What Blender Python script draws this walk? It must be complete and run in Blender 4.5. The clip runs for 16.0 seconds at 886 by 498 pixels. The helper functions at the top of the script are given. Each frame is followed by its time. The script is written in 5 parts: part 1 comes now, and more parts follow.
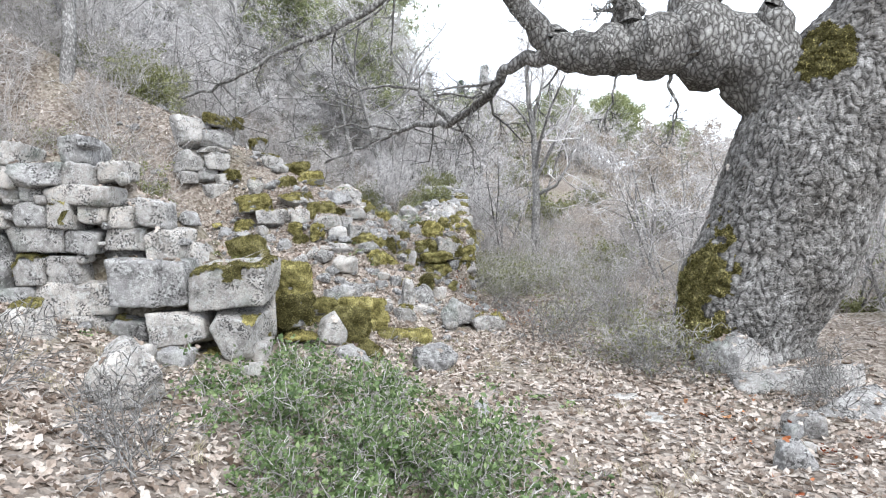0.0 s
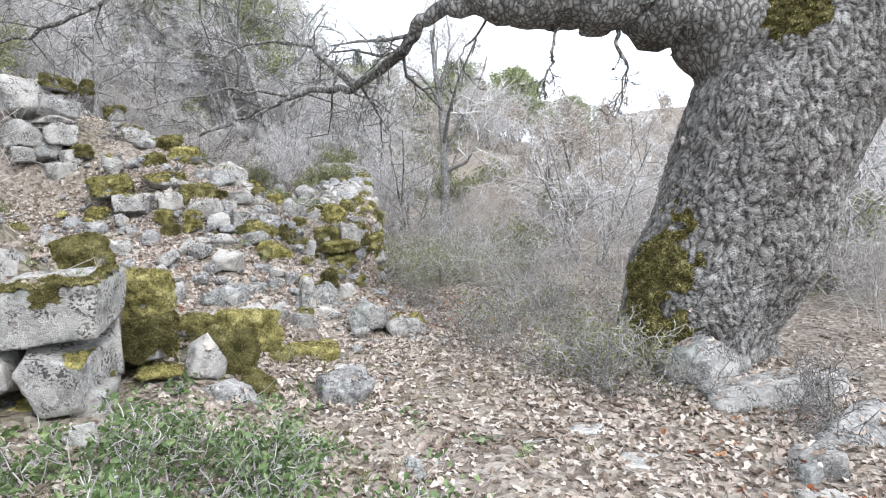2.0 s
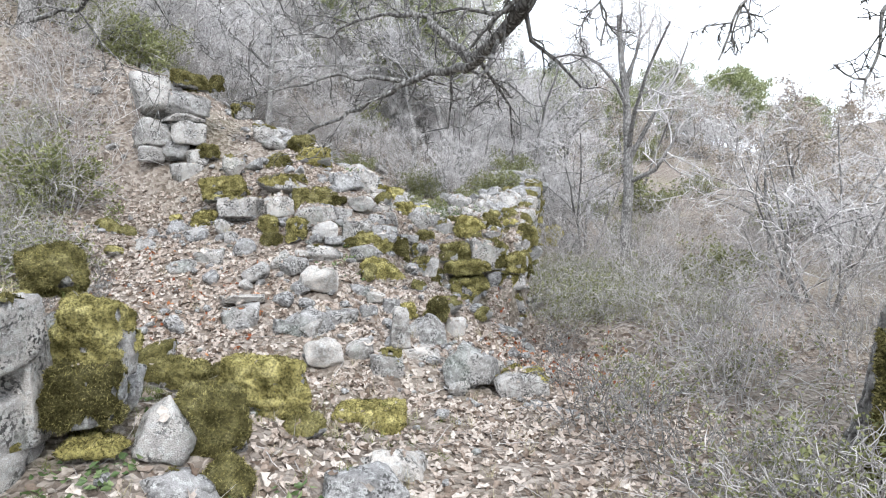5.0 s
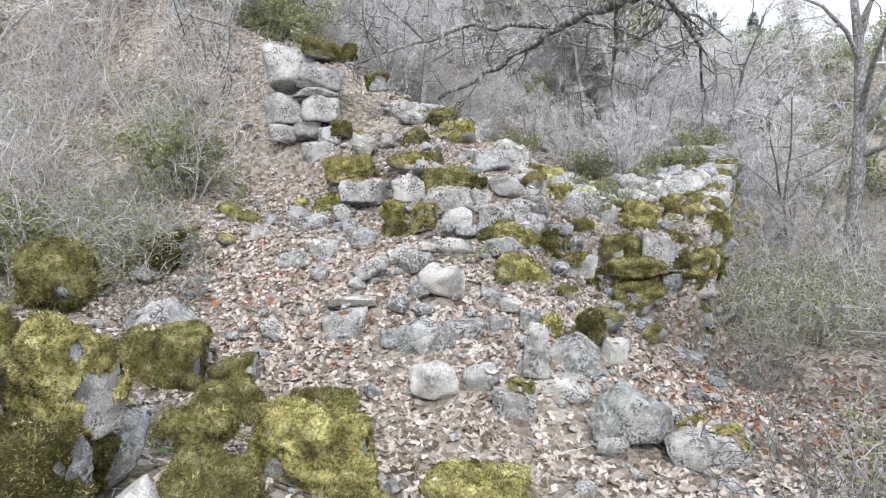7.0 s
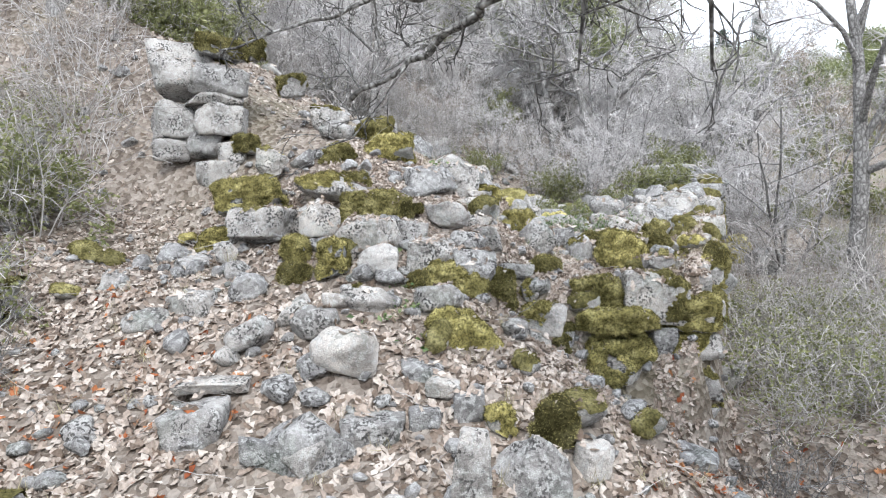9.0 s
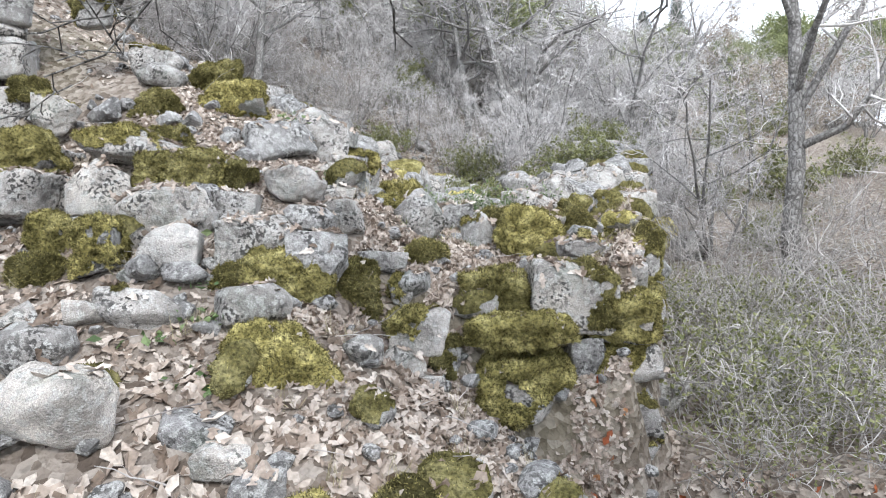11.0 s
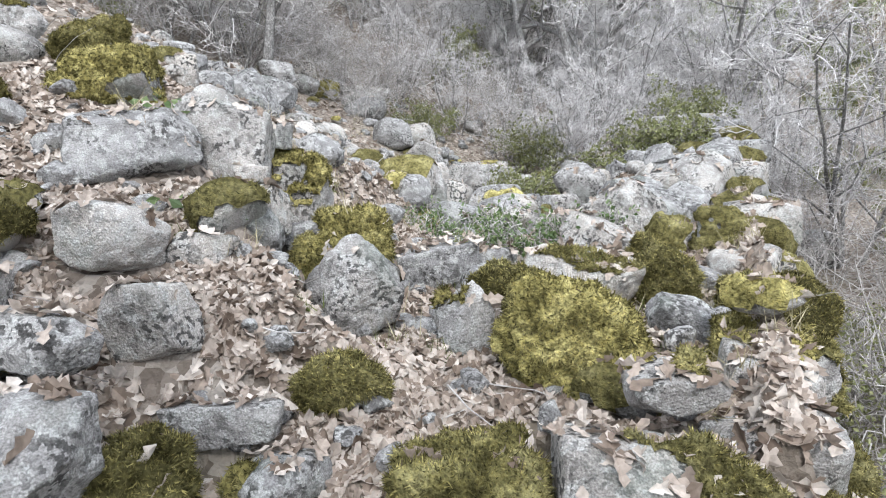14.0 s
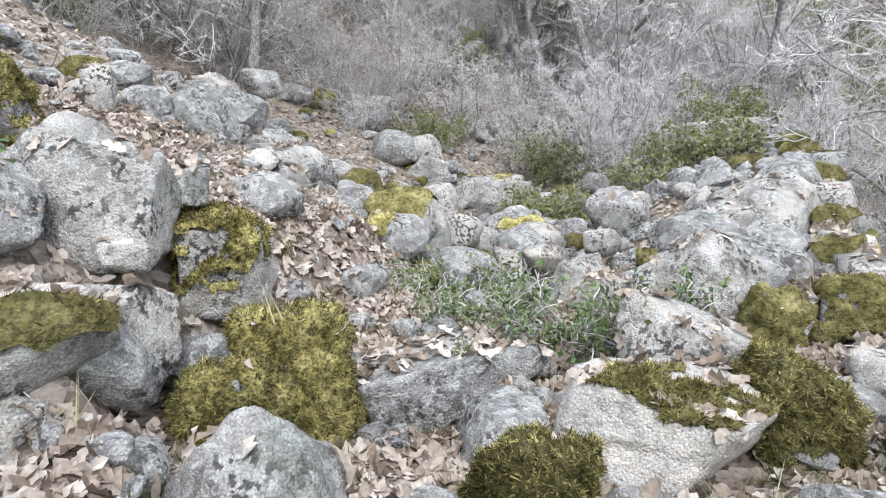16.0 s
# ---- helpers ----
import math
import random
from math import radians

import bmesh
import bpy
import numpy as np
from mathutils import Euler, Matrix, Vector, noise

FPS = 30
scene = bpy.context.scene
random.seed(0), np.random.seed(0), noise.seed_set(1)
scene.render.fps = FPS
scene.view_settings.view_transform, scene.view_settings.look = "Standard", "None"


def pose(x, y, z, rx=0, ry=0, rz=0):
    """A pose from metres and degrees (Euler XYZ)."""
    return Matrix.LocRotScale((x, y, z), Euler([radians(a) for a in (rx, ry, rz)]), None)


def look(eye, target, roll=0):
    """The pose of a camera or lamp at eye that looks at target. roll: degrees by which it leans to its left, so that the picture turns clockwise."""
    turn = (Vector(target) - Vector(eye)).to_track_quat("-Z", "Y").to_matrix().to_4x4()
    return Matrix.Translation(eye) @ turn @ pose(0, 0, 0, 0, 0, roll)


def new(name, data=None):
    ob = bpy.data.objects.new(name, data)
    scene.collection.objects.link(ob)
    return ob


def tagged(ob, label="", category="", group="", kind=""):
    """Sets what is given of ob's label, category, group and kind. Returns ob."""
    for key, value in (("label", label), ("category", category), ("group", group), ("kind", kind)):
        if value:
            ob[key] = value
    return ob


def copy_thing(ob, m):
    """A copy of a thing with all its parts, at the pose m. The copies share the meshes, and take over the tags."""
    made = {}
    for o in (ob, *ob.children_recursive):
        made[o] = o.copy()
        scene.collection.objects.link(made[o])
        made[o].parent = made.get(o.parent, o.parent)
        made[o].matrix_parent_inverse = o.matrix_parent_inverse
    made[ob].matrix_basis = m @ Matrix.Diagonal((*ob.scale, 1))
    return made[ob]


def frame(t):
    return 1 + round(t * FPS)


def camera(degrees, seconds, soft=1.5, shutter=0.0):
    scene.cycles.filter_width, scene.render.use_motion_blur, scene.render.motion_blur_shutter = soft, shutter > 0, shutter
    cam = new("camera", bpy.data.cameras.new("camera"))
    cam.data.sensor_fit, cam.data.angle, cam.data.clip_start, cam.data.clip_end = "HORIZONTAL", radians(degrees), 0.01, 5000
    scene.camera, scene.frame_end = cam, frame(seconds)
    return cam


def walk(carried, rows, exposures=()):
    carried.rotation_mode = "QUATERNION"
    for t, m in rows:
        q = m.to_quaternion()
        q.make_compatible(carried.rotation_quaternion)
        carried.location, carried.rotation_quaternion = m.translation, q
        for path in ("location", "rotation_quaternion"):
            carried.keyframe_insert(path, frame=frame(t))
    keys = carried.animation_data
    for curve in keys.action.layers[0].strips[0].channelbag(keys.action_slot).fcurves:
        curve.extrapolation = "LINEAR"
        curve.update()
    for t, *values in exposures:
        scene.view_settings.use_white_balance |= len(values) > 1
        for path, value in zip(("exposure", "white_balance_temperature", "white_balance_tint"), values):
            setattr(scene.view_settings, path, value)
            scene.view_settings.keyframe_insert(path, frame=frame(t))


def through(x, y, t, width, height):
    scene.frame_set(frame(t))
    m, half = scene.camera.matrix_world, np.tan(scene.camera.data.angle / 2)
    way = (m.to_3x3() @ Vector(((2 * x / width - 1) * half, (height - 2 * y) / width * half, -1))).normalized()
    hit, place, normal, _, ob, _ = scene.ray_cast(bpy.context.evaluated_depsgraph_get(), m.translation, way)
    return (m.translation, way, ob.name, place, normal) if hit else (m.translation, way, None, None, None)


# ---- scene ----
cam = camera(69.5, 16.0, 1.1)
METRES, EYE, TILT, LEAN, TURN = 10.0, 1.42, -2.0, 0.0, 0.0
ROWS = [
    (0.0, 0.0, 0.0, 0.0, 0.0, 0.0, 0.0),
    (0.5, 0.0008, 0.0367, 0.0014, -2.03, -0.65, 0.12),
    (1.0, -0.0012, 0.0664, 0.0067, -3.54, -1.3, 0.58),
    (1.5, -0.0067, 0.105, 0.0102, -7.23, -2.32, 2.06),
    (2.0, -0.0071, 0.1253, 0.0138, -9.05, -2.2, 1.17),
    (2.5, 0.007, 0.1524, 0.0135, -10.48, -2.14, 1.87),
    (3.0, 0.0232, 0.1825, 0.0155, -7.38, -2.3, -0.11),
    (3.5, 0.0379, 0.2109, 0.0135, -6.37, -2.62, 0.95),
    (4.0, 0.0496, 0.2393, 0.0179, -2.6, -0.92, 0.6),
    (4.5, 0.0566, 0.2624, 0.0179, 0.68, -1.31, 1.54),
    (5.0, 0.0702, 0.295, 0.0201, 9.0, -1.09, -1.2),
    (7.5, 0.0562, 0.4612, 0.0306, 24.94, -3.26, -1.42),
    (8.0, 0.0484, 0.4998, 0.0365, 23.13, -3.2, -0.76),
    (8.5, 0.0439, 0.5302, 0.0376, 21.92, -2.99, -0.3),
    (9.0, 0.0385, 0.5656, 0.0375, 22.19, -0.92, -0.91),
    (9.5, 0.0376, 0.5924, 0.0349, 19.54, -2.56, 0.03),
    (12.0, 0.0296, 0.7632, 0.0351, 15.17, -1.52, -0.45),
    (12.5, 0.0303, 0.7878, 0.0404, 14.89, -2.62, -0.04),
    (13.0, 0.0329, 0.815, 0.0465, 18.68, -3.64, 0.09),
    (13.5, 0.0288, 0.8395, 0.0565, 19.94, -5.33, -0.07),
    (14.0, 0.0166, 0.8766, 0.0633, 22.44, -4.04, 0.38),
    (14.5, 0.0095, 0.8976, 0.0713, 22.62, -4.09, 0.59),
    (15.0, 0.0035, 0.9237, 0.0741, 23.3, -3.44, 1.21),
    (15.5, -0.0067, 0.9482, 0.0789, 24.94, -2.45, 1.75),
    (16.0, -0.0129, 0.9626, 0.0837, 23.61, -3.74, 1.47),
]
walk(cam, [(t, pose(0, 0, EYE, TILT, LEAN, TURN) @ pose(METRES * x, METRES * y, METRES * z, 90 + pitch, roll, yaw)) for t, x, y, z, yaw, pitch, roll in ROWS])

# ---- world, sun ----
world = bpy.data.worlds.new("sky")
scene.world = world
world.use_nodes = True
SUN_ELEVATION, SUN_TURN = radians(42), radians(150)


def sky_nodes():
    nt = world.node_tree
    n, l = nt.nodes, nt.links
    n.clear()
    sky = n.new("ShaderNodeTexSky")
    sky.sky_type, sky.sun_disc = "NISHITA", False
    sky.sun_elevation, sky.sun_rotation = SUN_ELEVATION, SUN_TURN
    sky.air_density, sky.dust_density = 1.0, 2.0
    co = n.new("ShaderNodeTexCoord")
    cloud = n.new("ShaderNodeTexNoise")
    cloud.inputs["Scale"].default_value, cloud.inputs["Detail"].default_value = 2.2, 6.0
    mapr = n.new("ShaderNodeMapRange")
    mapr.inputs[1].default_value, mapr.inputs[2].default_value = 0.30, 0.44
    mapr.inputs[3].default_value, mapr.inputs[4].default_value = 0.75, 1.0
    mix = n.new("ShaderNodeMixRGB")
    mix.inputs[2].default_value = (15.0, 16.2, 18.2, 1)
    bg = n.new("ShaderNodeBackground")
    bg.inputs["Strength"].default_value = 0.122
    out = n.new("ShaderNodeOutputWorld")
    l.new(co.outputs["Generated"], cloud.inputs["Vector"])
    l.new(cloud.outputs[0], mapr.inputs[0])
    l.new(mapr.outputs[0], mix.inputs[0])
    l.new(sky.outputs[0], mix.inputs[1])
    l.new(mix.outputs[0], bg.inputs[0])
    l.new(bg.outputs[0], out.inputs[0])


sky_nodes()
scene.view_settings.exposure = 0.28
sun = new("sun", bpy.data.lights.new("sun", "SUN"))
sun.data.energy, sun.data.angle, sun.data.color = 2.3, radians(14), (1.0, 0.985, 0.96)
sun.matrix_world = look((0, 0, 30), Vector((0, 0, 30)) - Vector((math.sin(SUN_TURN) * math.cos(SUN_ELEVATION), math.cos(SUN_TURN) * math.cos(SUN_ELEVATION), math.sin(SUN_ELEVATION))))


# ---- materials ----
def material(name, rough=0.9, spec=0.2):
    m = bpy.data.materials.new(name)
    m.use_nodes = True
    b = m.node_tree.nodes["Principled BSDF"]
    b.inputs["Roughness"].default_value = rough
    b.inputs["Specular IOR Level"].default_value = spec
    return m, m.node_tree.nodes, m.node_tree.links, b


def noise_of(n, l, co, scale, detail=4.0, rough=0.6, kind="ShaderNodeTexNoise"):
    t = n.new(kind)
    t.inputs["Scale"].default_value = scale
    if "Detail" in t.inputs:
        t.inputs["Detail"].default_value = detail
    l.new(co, t.inputs["Vector"])
    return t


def ramp_of(n, l, value, stops):
    r = n.new("ShaderNodeValToRGB")
    e = r.color_ramp.elements
    while len(e) < len(stops):
        e.new(0.5)
    for k, (p, c) in enumerate(stops):
        e[k].position, e[k].color = p, (*c, 1)
    l.new(value, r.inputs[0])
    return r.outputs[0]


def mixed(n, l, fac, a, b, mode="MIX"):
    m = n.new("ShaderNodeMixRGB")
    m.blend_type = mode
    for k, v in ((0, fac), (1, a), (2, b)):
        if isinstance(v, (int, float)):
            m.inputs[k].default_value = v
        elif isinstance(v, tuple):
            m.inputs[k].default_value = (*v, 1)
        else:
            l.new(v, m.inputs[k])
    return m.outputs[0]


def bumped(n, l, b, value, strength, distance):
    u = n.new("ShaderNodeBump")
    u.inputs["Strength"].default_value, u.inputs["Distance"].default_value = strength, distance
    l.new(value, u.inputs["Height"])
    l.new(u.outputs[0], b.inputs["Normal"])


def world_place(n):
    return n.new("ShaderNodeNewGeometry").outputs["Position"]


def stone_material(name, shade):
    m, n, l, b = material(name, 0.95, 0.12)
    co = world_place(n)
    rnd = n.new("ShaderNodeObjectInfo").outputs["Random"]
    big = noise_of(n, l, co, 6, 8).outputs[0]
    c = ramp_of(n, l, big, [(0.3, (0.20, 0.195, 0.19)), (0.5, (0.37, 0.36, 0.35)), (0.7, (0.53, 0.515, 0.495))])
    tone = ramp_of(n, l, rnd, [(0.0, (0.72 * shade, 0.73 * shade, 0.75 * shade)), (0.5, (shade, 0.98 * shade, 0.96 * shade)), (1.0, (1.25 * shade, 1.2 * shade, 1.14 * shade))])
    c = mixed(n, l, 1.0, c, tone, "MULTIPLY")
    pale = noise_of(n, l, co, 30, 8).outputs[0]
    c = mixed(n, l, ramp_of(n, l, pale, [(0.5, (0, 0, 0)), (0.6, (0.6, 0.6, 0.6))]), c, (0.52, 0.525, 0.51))
    dark = noise_of(n, l, co, 62, 6).outputs[0]
    patch = noise_of(n, l, co, 9, 5).outputs[0]
    spots = 0.95 if shade < 1.2 else 0.35
    dk = mixed(n, l, 1.0, ramp_of(n, l, dark, [(0.495, (0, 0, 0)), (0.56, (1, 1, 1))]), ramp_of(n, l, patch, [(0.43, (0.05, 0.05, 0.05)), (0.6, (spots, spots, spots))]), "MULTIPLY")
    c = mixed(n, l, dk, c, (0.07, 0.068, 0.066))
    green = noise_of(n, l, co, 4.1, 7).outputs[0]
    c = mixed(n, l, ramp_of(n, l, green, [(0.56, (0, 0, 0)), (0.7, (0.4, 0.4, 0.4))]), c, (0.2, 0.235, 0.2))
    grain = noise_of(n, l, co, 240, 4).outputs[0]
    c = mixed(n, l, 1.0, c, ramp_of(n, l, grain, [(0.3, (0.62, 0.62, 0.62)), (0.7, (1.3, 1.3, 1.3))]), "MULTIPLY")
    l.new(c, b.inputs["Base Color"])
    fine = noise_of(n, l, co, 150, 8).outputs[0]
    pits = noise_of(n, l, co, 45, 8).outputs[0]
    bumped(n, l, b, mixed(n, l, 0.4, fine, pits), 1.0, 0.02)
    return m


def moss_material():
    m, n, l, b = material("moss", 1.0, 0.05)
    geo = n.new("ShaderNodeNewGeometry")
    co = geo.outputs["Position"]
    big = noise_of(n, l, co, 11, 6).outputs[0]
    c = ramp_of(n, l, big, [(0.3, (0.085, 0.077, 0.03)), (0.5, (0.205, 0.186, 0.078)), (0.7, (0.37, 0.34, 0.165))])
    tip = ramp_of(n, l, geo.outputs["Random Per Island"], [(0.0, (0.3, 0.3, 0.3)), (0.5, (1.0, 1.0, 1.0)), (1.0, (2.1, 2.05, 1.9))])
    c = mixed(n, l, 1.0, c, tip, "MULTIPLY")
    t = ramp_of(n, l, noise_of(n, l, co, 70, 5).outputs[0], [(0.34, (0.5, 0.5, 0.5)), (0.5, (1.0, 1.0, 1.0)), (0.66, (1.35, 1.32, 1.25))])
    l.new(mixed(n, l, 1.0, c, t, "MULTIPLY"), b.inputs["Base Color"])
    bumped(n, l, b, noise_of(n, l, co, 160, 4).outputs[0], 1.0, 0.02)
    return m


def ground_material():
    m, n, l, b = material("leaf_mould", 0.97, 0.1)
    co = world_place(n)
    big = noise_of(n, l, co, 1.3, 6).outputs[0]
    c = ramp_of(n, l, big, [(0.32, (0.045, 0.036, 0.029)), (0.5, (0.09, 0.074, 0.061)), (0.7, (0.18, 0.155, 0.13))])
    v = n.new("ShaderNodeTexVoronoi")
    v.inputs["Scale"].default_value = 26
    l.new(co, v.inputs["Vector"])
    sep = n.new("ShaderNodeSeparateColor")
    l.new(v.outputs["Color"], sep.inputs[0])
    c = mixed(n, l, 0.5, c, ramp_of(n, l, sep.outputs[0], [(0.0, (0.14, 0.11, 0.09)), (0.45, (0.36, 0.305, 0.26)), (1.0, (0.60, 0.54, 0.48))]))
    far = noise_of(n, l, co, 0.5, 4).outputs[0]
    c = mixed(n, l, ramp_of(n, l, far, [(0.52, (0, 0, 0)), (0.66, (0.3, 0.3, 0.3))]), c, (0.19, 0.18, 0.11))
    l.new(c, b.inputs["Base Color"])
    bumped(n, l, b, mixed(n, l, 0.5, v.outputs["Distance"], noise_of(n, l, co, 45, 6).outputs[0]), 1.0, 0.05)
    return m


def island_material(name, stops, rough=0.8, spec=0.2, through=0.0, grain=60):
    """Colour by island, for leaves, twigs, blades and small stones."""
    m, n, l, b = material(name, rough, spec)
    geo = n.new("ShaderNodeNewGeometry")
    c = ramp_of(n, l, geo.outputs["Random Per Island"], stops)
    t = noise_of(n, l, geo.outputs["Position"], grain, 3).outputs[0]
    c = mixed(n, l, 1.0, c, ramp_of(n, l, t, [(0.3, (0.7, 0.7, 0.7)), (0.7, (1.2, 1.2, 1.2))]), "MULTIPLY")
    l.new(c, b.inputs["Base Color"])
    if through:
        tr = n.new("ShaderNodeBsdfTranslucent")
        l.new(c, tr.inputs[0])
        mx = n.new("ShaderNodeMixShader")
        mx.inputs[0].default_value = through
        l.new(b.outputs[0], mx.inputs[1])
        l.new(tr.outputs[0], mx.inputs[2])
        l.new(mx.outputs[0], n["Material Output"].inputs[0])
    return m


def oak_bark():
    m, n, l, b = material("oak_bark", 0.95, 0.1)
    co = n.new("ShaderNodeTexCoord").outputs["Object"]
    c = ramp_of(n, l, noise_of(n, l, co, 14, 6).outputs[0], [(0.3, (0.13, 0.127, 0.123)), (0.5, (0.26, 0.255, 0.247)), (0.7, (0.42, 0.412, 0.4))])
    # near-black between plates: dark furrow bark plus groove shade painted into the colour
    fissure_shade = n.new("ShaderNodeAttribute")
    fissure_shade.attribute_name = "plate"
    c = mixed(n, l, fissure_shade.outputs["Fac"], (0.022, 0.019, 0.017), c)
    blot = noise_of(n, l, co, 2.2, 4).outputs[0]
    c = mixed(n, l, 1.0, c, ramp_of(n, l, blot, [(0.35, (0.72, 0.7, 0.68)), (0.65, (1.2, 1.2, 1.2))]), "MULTIPLY")
    spots = noise_of(n, l, co, 20, 2).outputs[0]
    c = mixed(n, l, ramp_of(n, l, spots, [(0.64, (0, 0, 0)), (0.69, (0.6, 0.6, 0.6))]), c, (0.5, 0.5, 0.48))
    l.new(c, b.inputs["Base Color"])
    bumped(n, l, b, noise_of(n, l, co, 55, 8).outputs[0], 1.0, 0.045)
    return m


def bark_material(name, dark, mid, pale, scale, moss=0.0):
    m, n, l, b = material(name, 0.95, 0.1)
    co = n.new("ShaderNodeTexCoord").outputs["Object"]
    mp = n.new("ShaderNodeMapping")
    mp.inputs["Scale"].default_value = (1, 1, 0.45)
    l.new(co, mp.inputs[0])
    v = n.new("ShaderNodeTexVoronoi")
    v.feature = "DISTANCE_TO_EDGE"
    v.inputs["Scale"].default_value = scale
    warp = mixed(n, l, 0.06, mp.outputs[0], noise_of(n, l, co, scale * 0.5, 3).outputs["Color"])
    l.new(warp, v.inputs["Vector"])
    crack = v.outputs["Distance"]
    c = ramp_of(n, l, crack, [(0.0, dark), (0.12, mid), (0.5, pale)])
    blot = noise_of(n, l, co, 3.0, 5).outputs[0]
    c = mixed(n, l, 1.0, c, ramp_of(n, l, blot, [(0.3, (0.65, 0.64, 0.62)), (0.7, (1.35, 1.35, 1.35))]), "MULTIPLY")
    spots = noise_of(n, l, co, 30, 3).outputs[0]
    c = mixed(n, l, ramp_of(n, l, spots, [(0.62, (0, 0, 0)), (0.68, (0.7, 0.7, 0.7))]), c, (0.5, 0.5, 0.47))
    l.new(c, b.inputs["Base Color"])
    bumped(n, l, b, mixed(n, l, 0.35, crack, noise_of(n, l, co, 40, 5).outputs[0]), 1.0, 0.03)
    return m


STONE, PALE_STONE, MOSS, GROUND = stone_material("limestone", 1.0), stone_material("fresh_limestone", 1.22), moss_material(), ground_material()
LITTER = island_material("dead_oak_leaf", [(0.0, (0.13, 0.095, 0.072)), (0.2, (0.26, 0.205, 0.165)), (0.5, (0.42, 0.355, 0.305)), (0.8, (0.50, 0.44, 0.39)), (1.0, (0.60, 0.545, 0.49))], 0.7, 0.25, 0.1)
RED_LEAF = island_material("russet_leaf", [(0.0, (0.22, 0.06, 0.03)), (0.5, (0.40, 0.14, 0.06)), (1.0, (0.5, 0.27, 0.14))], 0.7, 0.2, 0.15)
BARK = oak_bark()
LIMB = bark_material("lichened_bark", (0.05, 0.048, 0.045), (0.16, 0.155, 0.15), (0.36, 0.36, 0.345), 22)
PALE_BARK = bark_material("pale_bark", (0.11, 0.106, 0.102), (0.23, 0.225, 0.22), (0.38, 0.375, 0.368), 30)
TWIG = island_material("grey_twig", [(0.0, (0.22, 0.2, 0.19)), (0.5, (0.39, 0.37, 0.355)), (1.0, (0.58, 0.56, 0.545))], 0.9, 0.1, 0, 20)
PALE_TWIG = island_material("pale_twig", [(0.0, (0.48, 0.46, 0.455)), (0.5, (0.63, 0.61, 0.605)), (1.0, (0.77, 0.755, 0.75))], 0.9, 0.1, 0, 20)
GREEN = island_material("green_leaf", [(0.0, (0.055, 0.095, 0.03)), (0.5, (0.12, 0.185, 0.07)), (1.0, (0.24, 0.31, 0.14))], 0.5, 0.4, 0.25)
OLIVE = island_material("olive_leaf", [(0.0, (0.13, 0.145, 0.06)), (0.5, (0.22, 0.235, 0.105)), (1.0, (0.33, 0.335, 0.17))], 0.6, 0.3, 0.25)
NEEDLE = island_material("pine_needle", [(0.0, (0.14, 0.17, 0.08)), (0.5, (0.26, 0.29, 0.14)), (1.0, (0.40, 0.42, 0.22))], 0.6, 0.3, 0.2)
BLUE_NEEDLE = island_material("fir_needle", [(0.0, (0.05, 0.075, 0.06)), (0.5, (0.09, 0.12, 0.095)), (1.0, (0.15, 0.18, 0.14))], 0.6, 0.3, 0.15)
BROWN = island_material("withered_leaf", [(0.0, (0.22, 0.18, 0.14)), (0.5, (0.40, 0.345, 0.285)), (1.0, (0.56, 0.50, 0.43))], 0.8, 0.15, 0.2)
STRAW = island_material("dry_grass", [(0.0, (0.22, 0.19, 0.11)), (0.5, (0.40, 0.36, 0.23)), (1.0, (0.56, 0.51, 0.36))], 0.8, 0.2, 0.2)
GRASS = island_material("green_grass", [(0.0, (0.08, 0.11, 0.03)), (0.6, (0.17, 0.20, 0.06)), (1.0, (0.30, 0.30, 0.12))], 0.7, 0.2, 0.3)
RUBBLE = island_material("rubble", [(0.0, (0.24, 0.235, 0.225)), (0.5, (0.40, 0.39, 0.37)), (1.0, (0.58, 0.57, 0.545))], 0.95, 0.1, 0, 40)


# ---- the lie of the land ----
def ramp(v, s=0.25):
    """A soft max(0, v)."""
    return 0.5 * (v + np.sqrt(v * v + s * s))


def step(a, b, v):
    """0 below a, 1 above b, smooth between."""
    u = np.clip((v - a) / (b - a), 0, 1)
    return u * u * (3 - 2 * u)


def hash3(i, j, k):
    n = (i * 374761393 + j * 668265263 + k * 1274126177) & 0xFFFFFFFF
    n = ((n ^ (n >> 13)) * 1274126177) & 0xFFFFFFFF
    return ((n ^ (n >> 16)) & 0xFFFF) / 65535.0


def vnoise(p):
    """Value noise in [-1, 1] for an array of points (n, 3)."""
    p = np.asarray(p, float) + 1000.0
    i = np.floor(p).astype(np.int64)
    f = p - i
    u = f * f * (3 - 2 * f)
    out = 0
    for a in (0, 1):
        for b in (0, 1):
            for c in (0, 1):
                wgt = (u[:, 0] if a else 1 - u[:, 0]) * (u[:, 1] if b else 1 - u[:, 1]) * (u[:, 2] if c else 1 - u[:, 2])
                out = out + wgt * hash3(i[:, 0] + a, i[:, 1] + b, i[:, 2] + c)
    return out * 2 - 1


def relief(x, y, k, seed=0.0):
    return vnoise(np.stack([np.ravel(x) * k, np.ravel(y) * k, np.full(np.size(x), seed)], 1)).reshape(np.shape(x))


def wall_top(x):
    """The broken top of the coursed wall, falling towards its corner."""
    return 1.02 + 0.5 * step(1.75, 2.2, -np.asarray(x, float)) + 0.5 * step(2.2, 3.0, -np.asarray(x, float))


